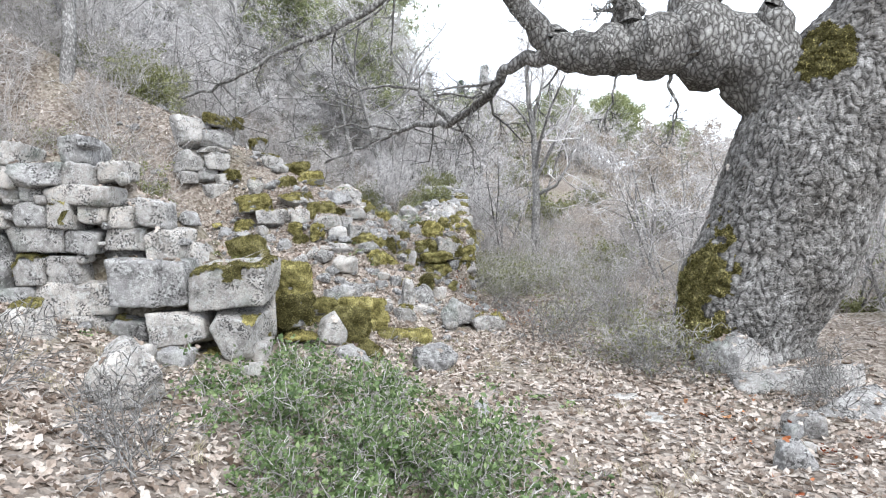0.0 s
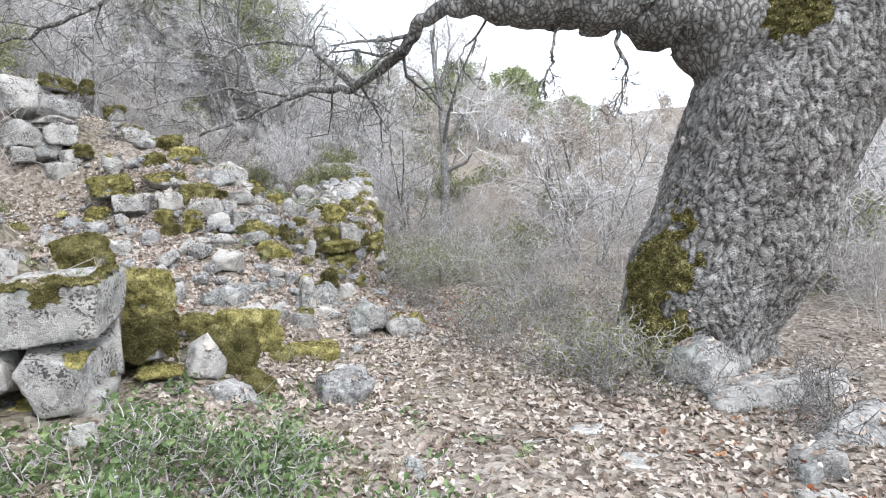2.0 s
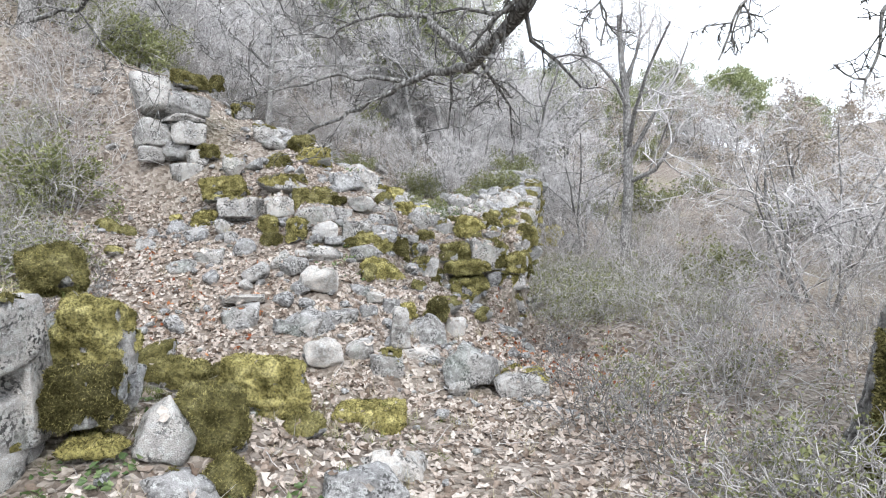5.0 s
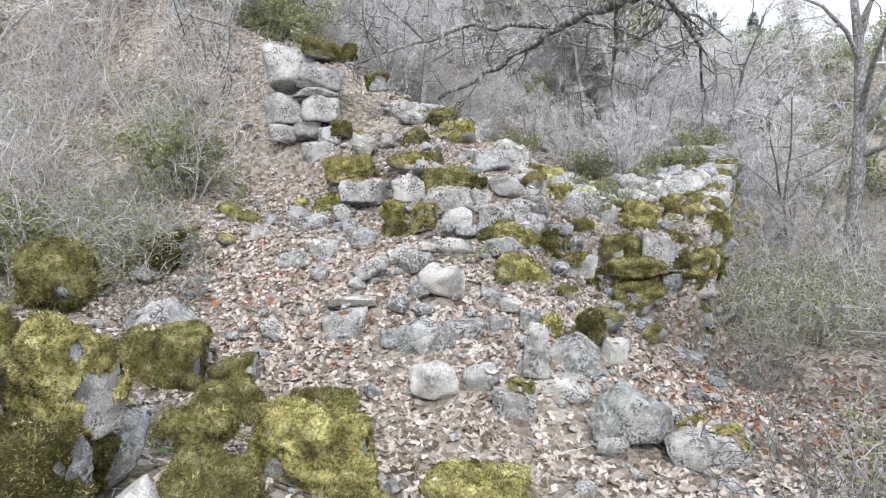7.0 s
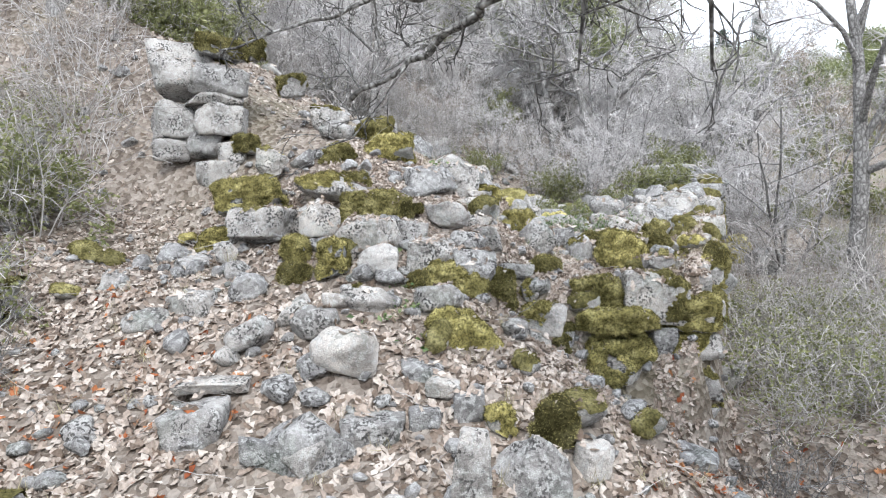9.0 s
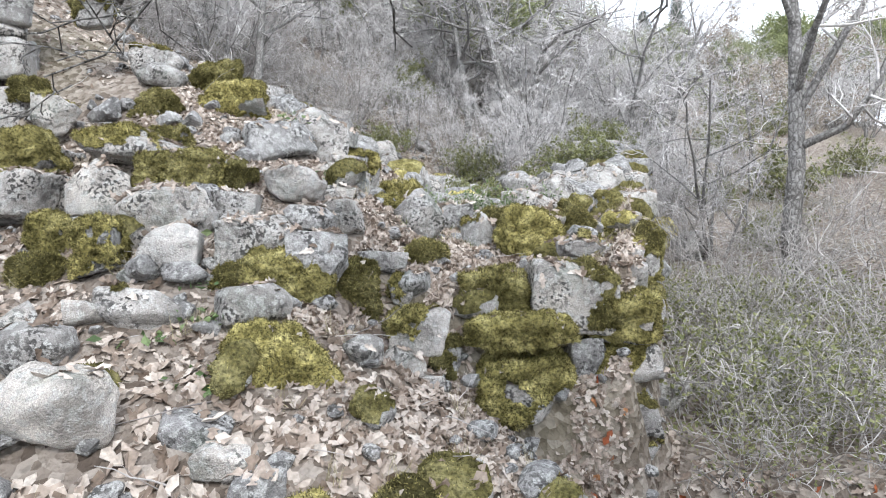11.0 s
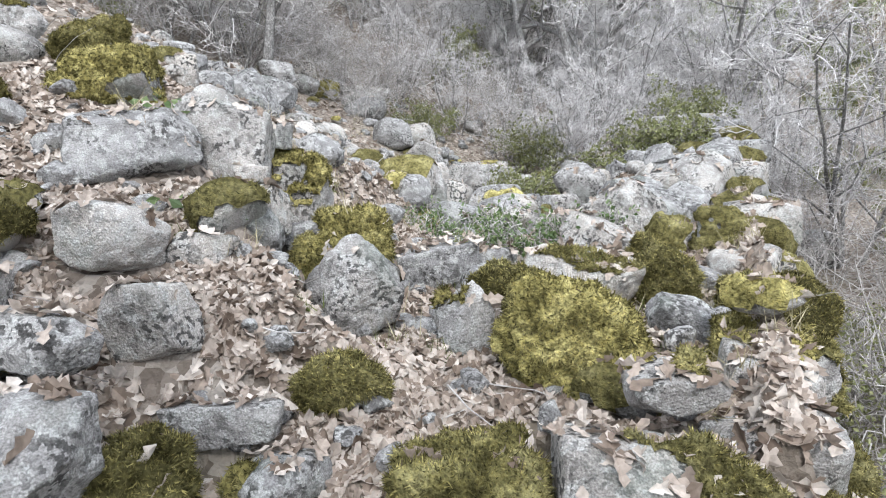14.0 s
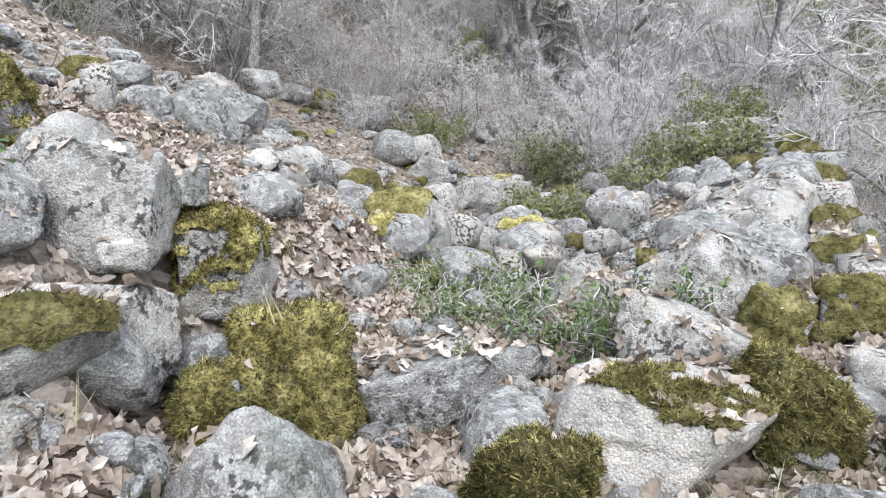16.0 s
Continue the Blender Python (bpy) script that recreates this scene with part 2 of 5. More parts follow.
def height(x, y):
    """The ground's height: a flat track, a bank on the left, a rubble slope up to a terrace, the hill behind."""
    x, y = np.asarray(x, float), np.asarray(y, float)
    left = 0.22 * ramp(-x - 0.4) * (1 - 0.35 * step(5.6, 6.6, y) * (1 - step(8, 9, y)))
    bank = 0.03 * step(-1, 0, -x) * step(2.5, 4.5, y) * (1 - step(5.5, 6.5, y))
    slope = 0.42 * (ramp(y - 7.35) - ramp(y - 10.35))
    sharp = step(9.6, 9.95, y)
    off = (1 - sharp) * step(-0.7, 1.0, x) + sharp * step(0.3, 0.6, x - 0.02 * (y - 10))
    terrace = slope * (1 - off) + off * (0.04 * ramp(y - 7.5) - 0.03 * ramp(x - 3.5, 1.0) * (1 - step(14, 20, y)))
    upper = step(9.6, 11.0, y) * 0.28 * ramp(-x - 1.2)
    bowl = -0.3 * step(11.5, 13, y) * (1 - step(17, 19, y)) * step(0.2, 1.0, -x) * (1 - step(2.0, 3.6, -x))
    ridge = 0.1 * ramp(y - 10.8) * (1 - off) * (1 - step(16, 22, y)) * (1 - step(0.3, 1.3, -x))
    hill = 0.25 * ramp(y - 17.5, 3.0) * (1 - 0.6 * step(2, 18, x)) + 0.2 * step(15, 30, y) * ramp(-x - 3.0, 1.0)
    far = -0.25 * ramp(y - 62, 10.0) + 0.32 * ramp(x - 13, 4.0) * step(3, 7, y) * (1 - step(26, 40, x)) - 0.1 * ramp(x - 30, 6.0) + 0.04 * ramp(-x - 6, 3.0)
    fill = np.maximum(wall_top(x) - 0.12 - left - bank, 0) * step(5.1, 5.4, y) * (1 - step(5.45, 6.4, y)) * step(1.45, 1.9, -x)
    lift = 0.05 * step(8.9, 9.7, y) * (1 - step(-0.6, -0.1, x) * (1 - step(10.1, 10.6, y))) * (1 - step(0.0, 0.4, x)) * (1 - step(13, 15, y)) * (1 - step(2.6, 3.4, -x))
    heap = 0.22 * np.exp(-((x + 1.0) ** 2 + (y - 6.1) ** 2) / 0.5) + 0.12
    notch = -0.36 * step(-0.55, 0.1, x) * step(9.0, 9.6, y) * (1 - step(9.95, 10.2, y))
    hollow = -0.7 * step(12.3, 14.8, y) * (1 - step(18, 22, y)) * step(1.3, 2.8, -x)
    terrace_top = -(0.16 + 0.06 * step(10.3, 10.6, y) * (1 - step(11.3, 11.7, y))) * step(9.6, 10.1, y) * (1 - step(13, 14, y)) * step(-0.12, 0.12, x + 0.8 + 0.65 * step(10.2, 10.6, y)) * (1 - step(0.25, 0.35, x))
    gap = -0.38 * np.exp(-((x + 0.55) / 0.27) ** 2 - ((y - 9.56) / 0.25) ** 2)
    dip = -0.42 * np.exp(-((x + 3.7) / 0.9) ** 2 - ((y - 9.5) / 0.9) ** 2)
    small = 0.035 * relief(x, y, 1.7) + 0.022 * relief(x, y, 5.3, 3.0) + 0.012 * relief(x, y, 12.0, 6.0)
    return left + bank + terrace + upper + bowl + ridge + hill + far + fill + lift + heap + notch + hollow + terrace_top + gap + dip + small

# ---- builders ----
from mathutils.bvhtree import BVHTree


def mesh_of(name, v, f, mat, parent=None, smooth=True, label=""):
    """One mesh object out of arrays; faces are rows of 3 or 4."""
    v, f = np.asarray(v, np.float32), np.asarray(f, np.int32)
    me = bpy.data.meshes.new(name)
    k = f.shape[1]
    me.vertices.add(len(v))
    me.vertices.foreach_set("co", v.ravel())
    me.loops.add(f.size)
    me.loops.foreach_set("vertex_index", f.ravel())
    me.polygons.add(len(f))
    me.polygons.foreach_set("loop_start", np.arange(0, f.size, k, dtype=np.int32))
    me.polygons.foreach_set("use_smooth", np.full(len(f), smooth))
    me.update(calc_edges=True)
    me.materials.append(mat)
    ob = new(name, me)
    if parent:
        ob.parent = parent
    return tagged(ob, label) if label else ob


class Heap:
    """Gathers pieces of one mesh."""

    def __init__(self):
        self.v, self.f, self.n = [], [], 0

    def add(self, v, f):
        self.v.append(v)
        self.f.append(np.asarray(f) + self.n)
        self.n += len(v)

    def make(self, name, mat, parent=None, smooth=True, label=""):
        return mesh_of(name, np.concatenate(self.v), np.concatenate(self.f), mat, parent, smooth, label)


def unit(v):
    return v / np.maximum(np.linalg.norm(v, axis=-1, keepdims=True), 1e-9)


def tube(pts, rad, sides):
    """A tapered tube of quads along a line."""
    pts = np.asarray(pts, float)
    t = unit(np.gradient(pts, axis=0))
    ref = np.array([0.0, 0.0, 1.0]) if abs(t[:, 2]).mean() < 0.8 else np.array([1.0, 0.0, 0.0])
    a = unit(np.cross(t, ref))
    b = np.cross(t, a)
    ang = np.arange(sides) * 2 * math.pi / sides
    ring = np.cos(ang)[None, :, None] * a[:, None] + np.sin(ang)[None, :, None] * b[:, None]
    v = (pts[:, None] + ring * np.asarray(rad)[:, None, None]).reshape(-1, 3)
    i = np.arange(len(pts) - 1)[:, None] * sides
    j = np.arange(sides)[None]
    k = (j + 1) % sides
    f = np.stack([i + j, i + k, i + k + sides, i + j + sides], -1).reshape(-1, 4)
    return v, f


def spline(points, n):
    """A smooth line through a few places."""
    p = np.asarray(points, float)
    p = np.vstack([2 * p[0] - p[1], p, 2 * p[-1] - p[-2]])
    out = []
    m = len(p) - 3
    for q in np.linspace(0, m - 1e-6, n):
        k = int(q)
        u = q - k
        a, b, c, d = p[k:k + 4]
        out.append(0.5 * (2 * b + (c - a) * u + (2 * a - 5 * b + 4 * c - d) * u * u + (3 * b - a - 3 * c + d) * u ** 3))
    return np.array(out)


def wander(rng, start, way, length, n, bend, lift):
    """A crooked line of n + 1 places."""
    p, d, out = np.array(start, float), unit(np.array(way, float)), [np.array(start, float)]
    for _ in range(n):
        d = unit(d + rng.normal(0, bend, 3) + np.array([0, 0, lift]))
        p = p + d * length / n
        out.append(p)
    return np.array(out)


def grow(rng, heaps, start, way, length, radius, level, top, opt):
    """A branch and its side branches; heaps[0] takes wood, heaps[1] fine twigs."""
    n = 6 if level == 0 else 3 if level < top else 2
    line = wander(rng, start, way, length, n, opt["bend"] * (0.6 if level == 0 else 1 + 0.4 * level), opt["lift"])
    end = max(radius * (0.35 if level < top else 0.3), opt["thin"])
    rad = np.linspace(radius, end, n + 1)
    heaps[1 if level >= opt["twig"] else 0].add(*tube(line, rad, 7 if level == 0 else 5 if level < opt["twig"] else 3))
    if level == top:
        opt["tips"].append((line[-1], line[-1] - line[-2]))
        return
    kids = opt["kids"][level]
    for k in range(kids):
        u = opt["from"] + (1 - opt["from"]) * (k + rng.random()) / kids
        q = min(int(u * n), n - 1)
        p = line[q] + (line[q + 1] - line[q]) * (u * n - q)
        d = unit(line[q + 1] - line[q])
        side = unit(np.cross(d, rng.normal(0, 1, 3)))
        ang = opt["spread"] * (0.7 + 0.6 * rng.random())
        grow(rng, heaps, p, d * math.cos(ang) + side * math.sin(ang), length * opt["ratio"] * (0.7 + 0.5 * rng.random()) * (1.15 - 0.4 * u),
             max(np.interp(u * n, np.arange(n + 1), rad) * 0.6, opt["thin"]), level + 1, top, opt)


def ball(subdivisions):
    bm = bmesh.new()
    bmesh.ops.create_icosphere(bm, subdivisions=subdivisions, radius=1.0)
    bm.verts.ensure_lookup_table()
    v = np.array([q.co[:] for q in bm.verts])
    f = np.array([[q.index for q in p.verts] for p in bm.faces])
    bm.free()
    return unit(v), f


BALLS = {k: ball(k) for k in (2, 3, 4, 5)}


def rock_shape(rng, size, detail, boxy=0.5):
    """A broken block of limestone: cut planes with worn edges, then hollows and grain."""
    d, f = BALLS[detail]
    half = np.asarray(size, float) / 2
    axes = np.vstack([np.eye(3), -np.eye(3)])
    cuts = unit(axes + rng.normal(0, 0.16 * (1.6 - 1.2 * boxy), axes.shape))
    cut = boxy > 0.7
    offs = rng.uniform(0.94 if cut else 0.86, 1.0, 6)
    more = unit(rng.normal(0, 1, (14, 3)))
    reach = rng.uniform(1.12, 1.6, 14) if cut else rng.uniform(0.66, 1.08, 14) + 0.3 * boxy
    nrm, off = np.vstack([cuts, more]), np.concatenate([offs, reach])
    q = np.maximum(d @ nrm.T, 0) / off
    r = (q ** 44).sum(1) ** (-1 / 44)
    v = d * r[:, None]
    v *= half / np.maximum(np.abs(v).max(0), 1e-6)
    s = rng.uniform(0, 100, 3)
    m = half.min()
    soft = 0.5 if cut else 1.0
    g = unit(v / half ** 2 + 1e-9)
    v = v + g * (soft * m * 0.06 * vnoise(v / m * 0.9 + s) + m * 0.04 * vnoise(v / m * 2.6 + s) + min(m * 0.05, 0.009) * (vnoise(v * 26 + s) + 0.6 * vnoise(v * 60 + s)))[:, None]
    return v, f


def stone_shape(rng, size, detail, kind):
    """A limestone block of a given habit (block, ashlar, slab, wedge, wedged, sloper, round): cut faces, chipped edges, pitted skin."""
    d, f = BALLS[detail]
    half = np.asarray(size, float) / 2
    axes = np.vstack([np.eye(3), -np.eye(3)])
    nrm = [unit(axes + rng.normal(0, 0.3 if kind == "round" else 0.085 if kind == "ashlar" else 0.13, axes.shape))]
    off = [rng.uniform(0.92, 1.0, 6)]

    def cut(ways, low, high):
        ways = unit(np.asarray(ways, float) + rng.normal(0, 0.14, (len(ways), 3)))
        nrm.append(ways)
        off.append(rng.uniform(low, high, len(ways)))

    lean = rng.uniform(-0.25, 0.25)
    if kind == "wedge":
        cut([(0.72 + lean, 0, 0.7), (-0.72 + lean, 0, 0.7), (0, -0.62, 0.8), (0.3, 0.7, 0.65), (0.45, -0.75, 0.2), (-0.6, -0.6, 0.3)], 0.6, 0.78)
    elif kind == "wedged":
        cut([(0.7, 0, -0.75), (-0.75, 0, -0.65), (0, -0.6, 0.7), (0.55, -0.55, 0.5)], 0.66, 0.85)
    elif kind == "sloper":
        cut([(0.36, -0.3, 0.9), (-0.7, -0.5, 0.2), (0.6, -0.65, -0.1)], 0.62, 0.85)
    many = unit(rng.normal(0, 1, (16 if kind == "round" else 9, 3)))
    nrm.append(many)
    off.append(rng.uniform(0.9, 1.12, len(many)) if kind == "round" else rng.uniform(1.12, 1.5, len(many)) if kind == "ashlar" else rng.uniform(1.0, 1.42, len(many)))
    nrm, off = np.vstack(nrm), np.concatenate(off)
    q = np.maximum(d @ nrm.T, 0) / off
    e = 26 if kind == "round" else 60
    v = d * ((q ** e).sum(1) ** (-1 / e))[:, None]
    low, high = v.min(0), v.max(0)
    v = ((v - low) / (high - low) * 2 - 1) * half
    t = rng.uniform(0, 100, 3)
    m = half.min()
    g = unit(v / half ** 2 + 1e-9)
    chip = np.maximum(vnoise(v / m * 1.5 + t) - 0.15, 0)
    skin = vnoise(v * 24 + t) + 0.7 * np.abs(vnoise(v * 48 + t)) + 0.5 * vnoise(v * 95 + t)
    return v + g * (0.05 * m * vnoise(v / m * 0.8 + t) - (0.07 if kind == "ashlar" else 0.16) * m * chip + 0.035 * m * vnoise(v / m * 3.1 + t) + min(0.05 * m, 0.0055) * skin)[:, None], f


def normals_of(v, f):
    fn = np.cross(v[f[:, 1]] - v[f[:, 0]], v[f[:, 2]] - v[f[:, 0]])
    n = np.zeros_like(v)
    for k in range(3):
        np.add.at(n, f[:, k], fn)
    return unit(n)


def blades(rng, p, nrm, length, width, lean):
    """Small upright blades, one triangle each."""
    k = len(p)
    d = unit(nrm + rng.normal(0, lean, (k, 3)))
    s = unit(np.cross(d, rng.normal(0, 1, (k, 3)))) * (width * rng.uniform(0.6, 1.4, (k, 1)))
    v = np.stack([p - s, p + s, p + d * (length * rng.uniform(0.5, 1.4, (k, 1)))], 1).reshape(-1, 3)
    return v, np.arange(3 * k).reshape(-1, 3)


def scatter_on(rng, v, f, count):
    a, b, c = v[f[:, 0]], v[f[:, 1]], v[f[:, 2]]
    area = np.linalg.norm(np.cross(b - a, c - a), axis=1)
    k = rng.choice(len(f), count, p=area / area.sum())
    u, w = rng.random((2, count, 1))
    over = u + w > 1
    u, w = np.where(over, 1 - u, u), np.where(over, 1 - w, w)
    return a[k] + u * (b[k] - a[k]) + w * (c[k] - a[k]), unit(np.cross(b[k] - a[k], c[k] - a[k]))


def moss_on(rng, v, f, amount, parent, thick=0.022, dense=26000):
    """A cushion of moss over the upper and shaded faces of a stone."""
    n = normals_of(v, f)
    s = rng.uniform(0, 50, 3)
    scale = np.ptp(v, axis=0).mean()
    cover = 0.75 * n[:, 2] - 0.35 * n[:, 1] + 0.75 * vnoise(v / scale * 2.2 + s) + 0.3 * vnoise(v / scale * 7 + s) + (amount - 0.74) * 1.8
    keep = (cover[f] > 0).all(1)
    if keep.sum() < 8:
        return
    lump = 0.8 + 0.5 * vnoise(v * 15 + s) + 0.7 * vnoise(v * 42 + s) + 0.4 * vnoise(v * 90 + s)
    w = v + n * (np.clip(cover * 2.5, 0, 1) * thick * lump + 0.002)[:, None]
    g = f[keep]
    tag = np.arange(len(v))
    while True:
        low = tag[g].min(1)
        fresh = tag.copy()
        for k in range(3):
            np.minimum.at(fresh, g[:, k], low)
        if (fresh == tag).all():
            break
        tag = fresh
    names, counts = np.unique(tag[g[:, 0]], return_counts=True)
    for k in np.argsort(-counts)[:3]:
        if counts[k] < 0.06 * counts.sum() or counts[k] < 10:
            continue
        gg = g[tag[g[:, 0]] == names[k]]
        used = np.unique(gg)
        back = np.zeros(len(v), int)
        back[used] = np.arange(len(used))
        ww, gg = w[used], back[gg]
        a = np.linalg.norm(np.cross(ww[gg[:, 1]] - ww[gg[:, 0]], ww[gg[:, 2]] - ww[gg[:, 0]]), axis=1).sum() / 2
        p, pn = scatter_on(rng, ww, gg, int(min(max(a * dense, 60), 14000)))
        h = Heap()
        h.add(ww, gg)
        h.add(*blades(rng, p - pn * 0.004, pn, 0.017, 0.0023, 0.8))
        h.make("moss", MOSS, parent, label="olive-green cushion moss")


SOLID = []


def solid(v, f):
    """Remember a surface on which leaves come to rest."""
    SOLID.append((v, f))


def stone_piece(name, x, y, z, w, d, h, turn, moss=0.0, parent=None, boxy=0.6, detail=4, seed=None, kind="", skin=None):
    rng = np.random.default_rng(seed if seed is not None else int(abs(x * 7919 + y * 104729 + z * 1299) * 100))
    v, f = stone_shape(rng, (w, d, h), detail, kind) if kind else rock_shape(rng, (w, d, h), detail, boxy)
    tilt = rng.normal(0, 4, 2)
    m = pose(0, 0, 0, tilt[0], tilt[1], turn).to_3x3()
    v = v @ np.array(m).T
    ob = mesh_of(name, v, f, skin or STONE, parent)
    ob.location = (x, y, z)
    solid(v + np.array([x, y, z]), f)
    if moss > 0.05:
        moss_on(rng, v, f, moss, ob, 0.024, 60000 if 8.5 < y < 11.6 else 26000 if y < 8.6 else 2500)
    return ob


def boulder(x, y, z, w, d, h, turn, moss=0.0, kind="round", skin=None):
    big = max(w, h) > (0.2 if 8.9 < y < 12 else 0.36) and y < 13
    ob = stone_piece("boulder", x, y, z, w, d, h, turn, moss, None, 0.3, 5 if big else 4, None, kind, skin)
    size = "large" if w > 0.4 else "small" if w < 0.2 else "rough"
    look_ = "bleached almost white" if skin else "half hidden under olive moss" if moss > 0.7 else "with a patch of moss" if moss > 0.05 else "spotted with dark and pale lichen"
    return tagged(ob, f"{size} grey limestone block {look_}", "stone", "fallen stones")


# ---- the ground ----
def sheet(xs, ys):
    gx, gy = np.meshgrid(xs, ys)
    v = np.stack([gx, gy, height(gx, gy)], -1).reshape(-1, 3)
    nx, ny = len(xs), len(ys)
    i = (np.arange(ny - 1)[:, None] * nx + np.arange(nx - 1)[None]).ravel()
    return v, np.stack([i, i + 1, i + nx + 1, i + nx], 1)


def spaced(spans):
    return np.concatenate([np.arange(a, b, s) for a, b, s in spans])


GX = spaced([(-400, -60, 40), (-60, -20, 4), (-20, -6, 0.7), (-6, 5, 0.06), (5, 20, 0.7), (20, 60, 4), (60, 401, 40)])
GY = spaced([(-60, -6, 6), (-6, 1, 0.5), (1, 14, 0.06), (14, 22, 0.2), (22, 60, 1.0), (60, 100, 4), (100, 500, 25)])
gv, gf = sheet(GX, GY)
tagged(mesh_of("ground", gv, gf, GROUND), "stony hillside soil covered with dead oak leaves", "ground", kind="structure")
near = (gv[gf[:, 0], 0] > -7) & (gv[gf[:, 0], 0] < 6) & (gv[gf[:, 0], 1] > -1) & (gv[gf[:, 0], 1] < 23)
solid(gv, np.vstack([gf[near][:, [0, 1, 2]], gf[near][:, [0, 2, 3]]]))
SOIL = 2 * int(near.sum())


# ---- the ruined walls ----
def coursed_wall():
    """The coursed face at the foot of the bank, with its broken end."""
    rng = np.random.default_rng(11)
    wall = tagged(new("wall_1"), "ruined dry-stone wall of grey limestone blocks, its end fallen", "wall", kind="structure")
    great = ((-2.25, 1.0, 0.6, 0.42), (-1.64, 0.97, 0.64, 0.34), (-2.05, 0.62, 0.46, 0.3), (-1.6, 0.6, 0.36, 0.34))
    for x, z, w, h in great:
        stone_piece("stone", x, 5.06, z, w, 0.5, h, rng.normal(0, 3), 0.0 if x < -2 else 0.35, wall, 0.9, 5, None, "ashlar")
    for row in range(5):
        for col in range(8):
            x = -1.7 - 0.48 * col
            z = 0.45 + 0.34 * row
            if z + 0.1 < float(wall_top(x)) - 0.12:
                stone_piece("stone", x, 5.36, z, 0.55, 0.3, 0.4, rng.normal(0, 5), 0.0, wall, 0.7, 3)
    z = 0.22
    while z < 2.15:
        h = rng.uniform(0.13, 0.27)
        x = -1.35 - rng.uniform(0, 0.1)
        while x > -5.2:
            w = min(0.2 * math.exp(abs(rng.normal(0, 0.55))), 0.62)
            cx, hh, up = x - w / 2, h * rng.uniform(0.75, 1.25), rng.normal(0, 0.02)
            held = any(abs(cx - g[0]) < g[2] / 2 + w * 0.2 and abs(z + h / 2 - g[1]) < g[3] / 2 + 0.02 for g in great)
            if z + 0.6 * h < float(wall_top(cx)) + rng.normal(0, 0.05) and not held:
                stone_piece("stone", cx, 5.13 + rng.normal(0, 0.03) + 0.04 * (z - 0.5), z + h / 2 + up, w * 1.1, rng.uniform(0.34, 0.46), hh * 1.14, rng.normal(0, 5),
                            0.4 if rng.random() < 0.1 else 0.0, wall, rng.uniform(0.75, 1.0), 4, None, "ashlar")
                if rng.random() < 0.3:
                    stone_piece("stone", x, 5.05 + rng.normal(0, 0.02), z + rng.uniform(0, h), rng.uniform(0.06, 0.13), 0.2, rng.uniform(0.05, 0.11), rng.normal(0, 20), 0.0, wall, 0.4, 3)
            x -= w + rng.uniform(0.0, 0.03)
        z += h
    return wall


coursed_wall()


def terrace_corner():
    """The mossy corner of the terrace wall and the blocks that edge it."""
    wall = tagged(new("wall_2"), "broken terrace corner of squared limestone blocks thick with moss", "wall", kind="structure")
    rng = np.random.default_rng(4)
    for k in range(34):
        y = 10.1 + 0.21 * k
        top = float(height(0.05, y)) - 0.08
        base = float(height(0.75, y))
        z = base + 0.02
        while z < top:
            h = rng.uniform(0.14, 0.26)
            stone_piece("stone", 0.33 + 0.02 * (y - 10) + rng.normal(0, 0.03), y, z + h / 2, rng.uniform(0.24, 0.36), rng.uniform(0.22, 0.3), h, rng.normal(0, 6),
                        rng.choice([0.0, 0.4, 0.6, 0.9]), wall, 0.8, 4 if k < 8 else 3, None, "block")
            z += h * 0.97
    for z, inset in ((0.5, 0.0), (0.68, 0.03), (0.86, 0.1)):
        x = 0.3
        while x > -0.75:
            w = rng.uniform(0.18, 0.36)
            stone_piece("stone", x - w / 2, 10.16 + inset, z, w, 0.34, 0.2, rng.normal(0, 8), 0.0, wall, 0.7, 4, None, "block")
            x -= w
    return wall


terrace_corner()


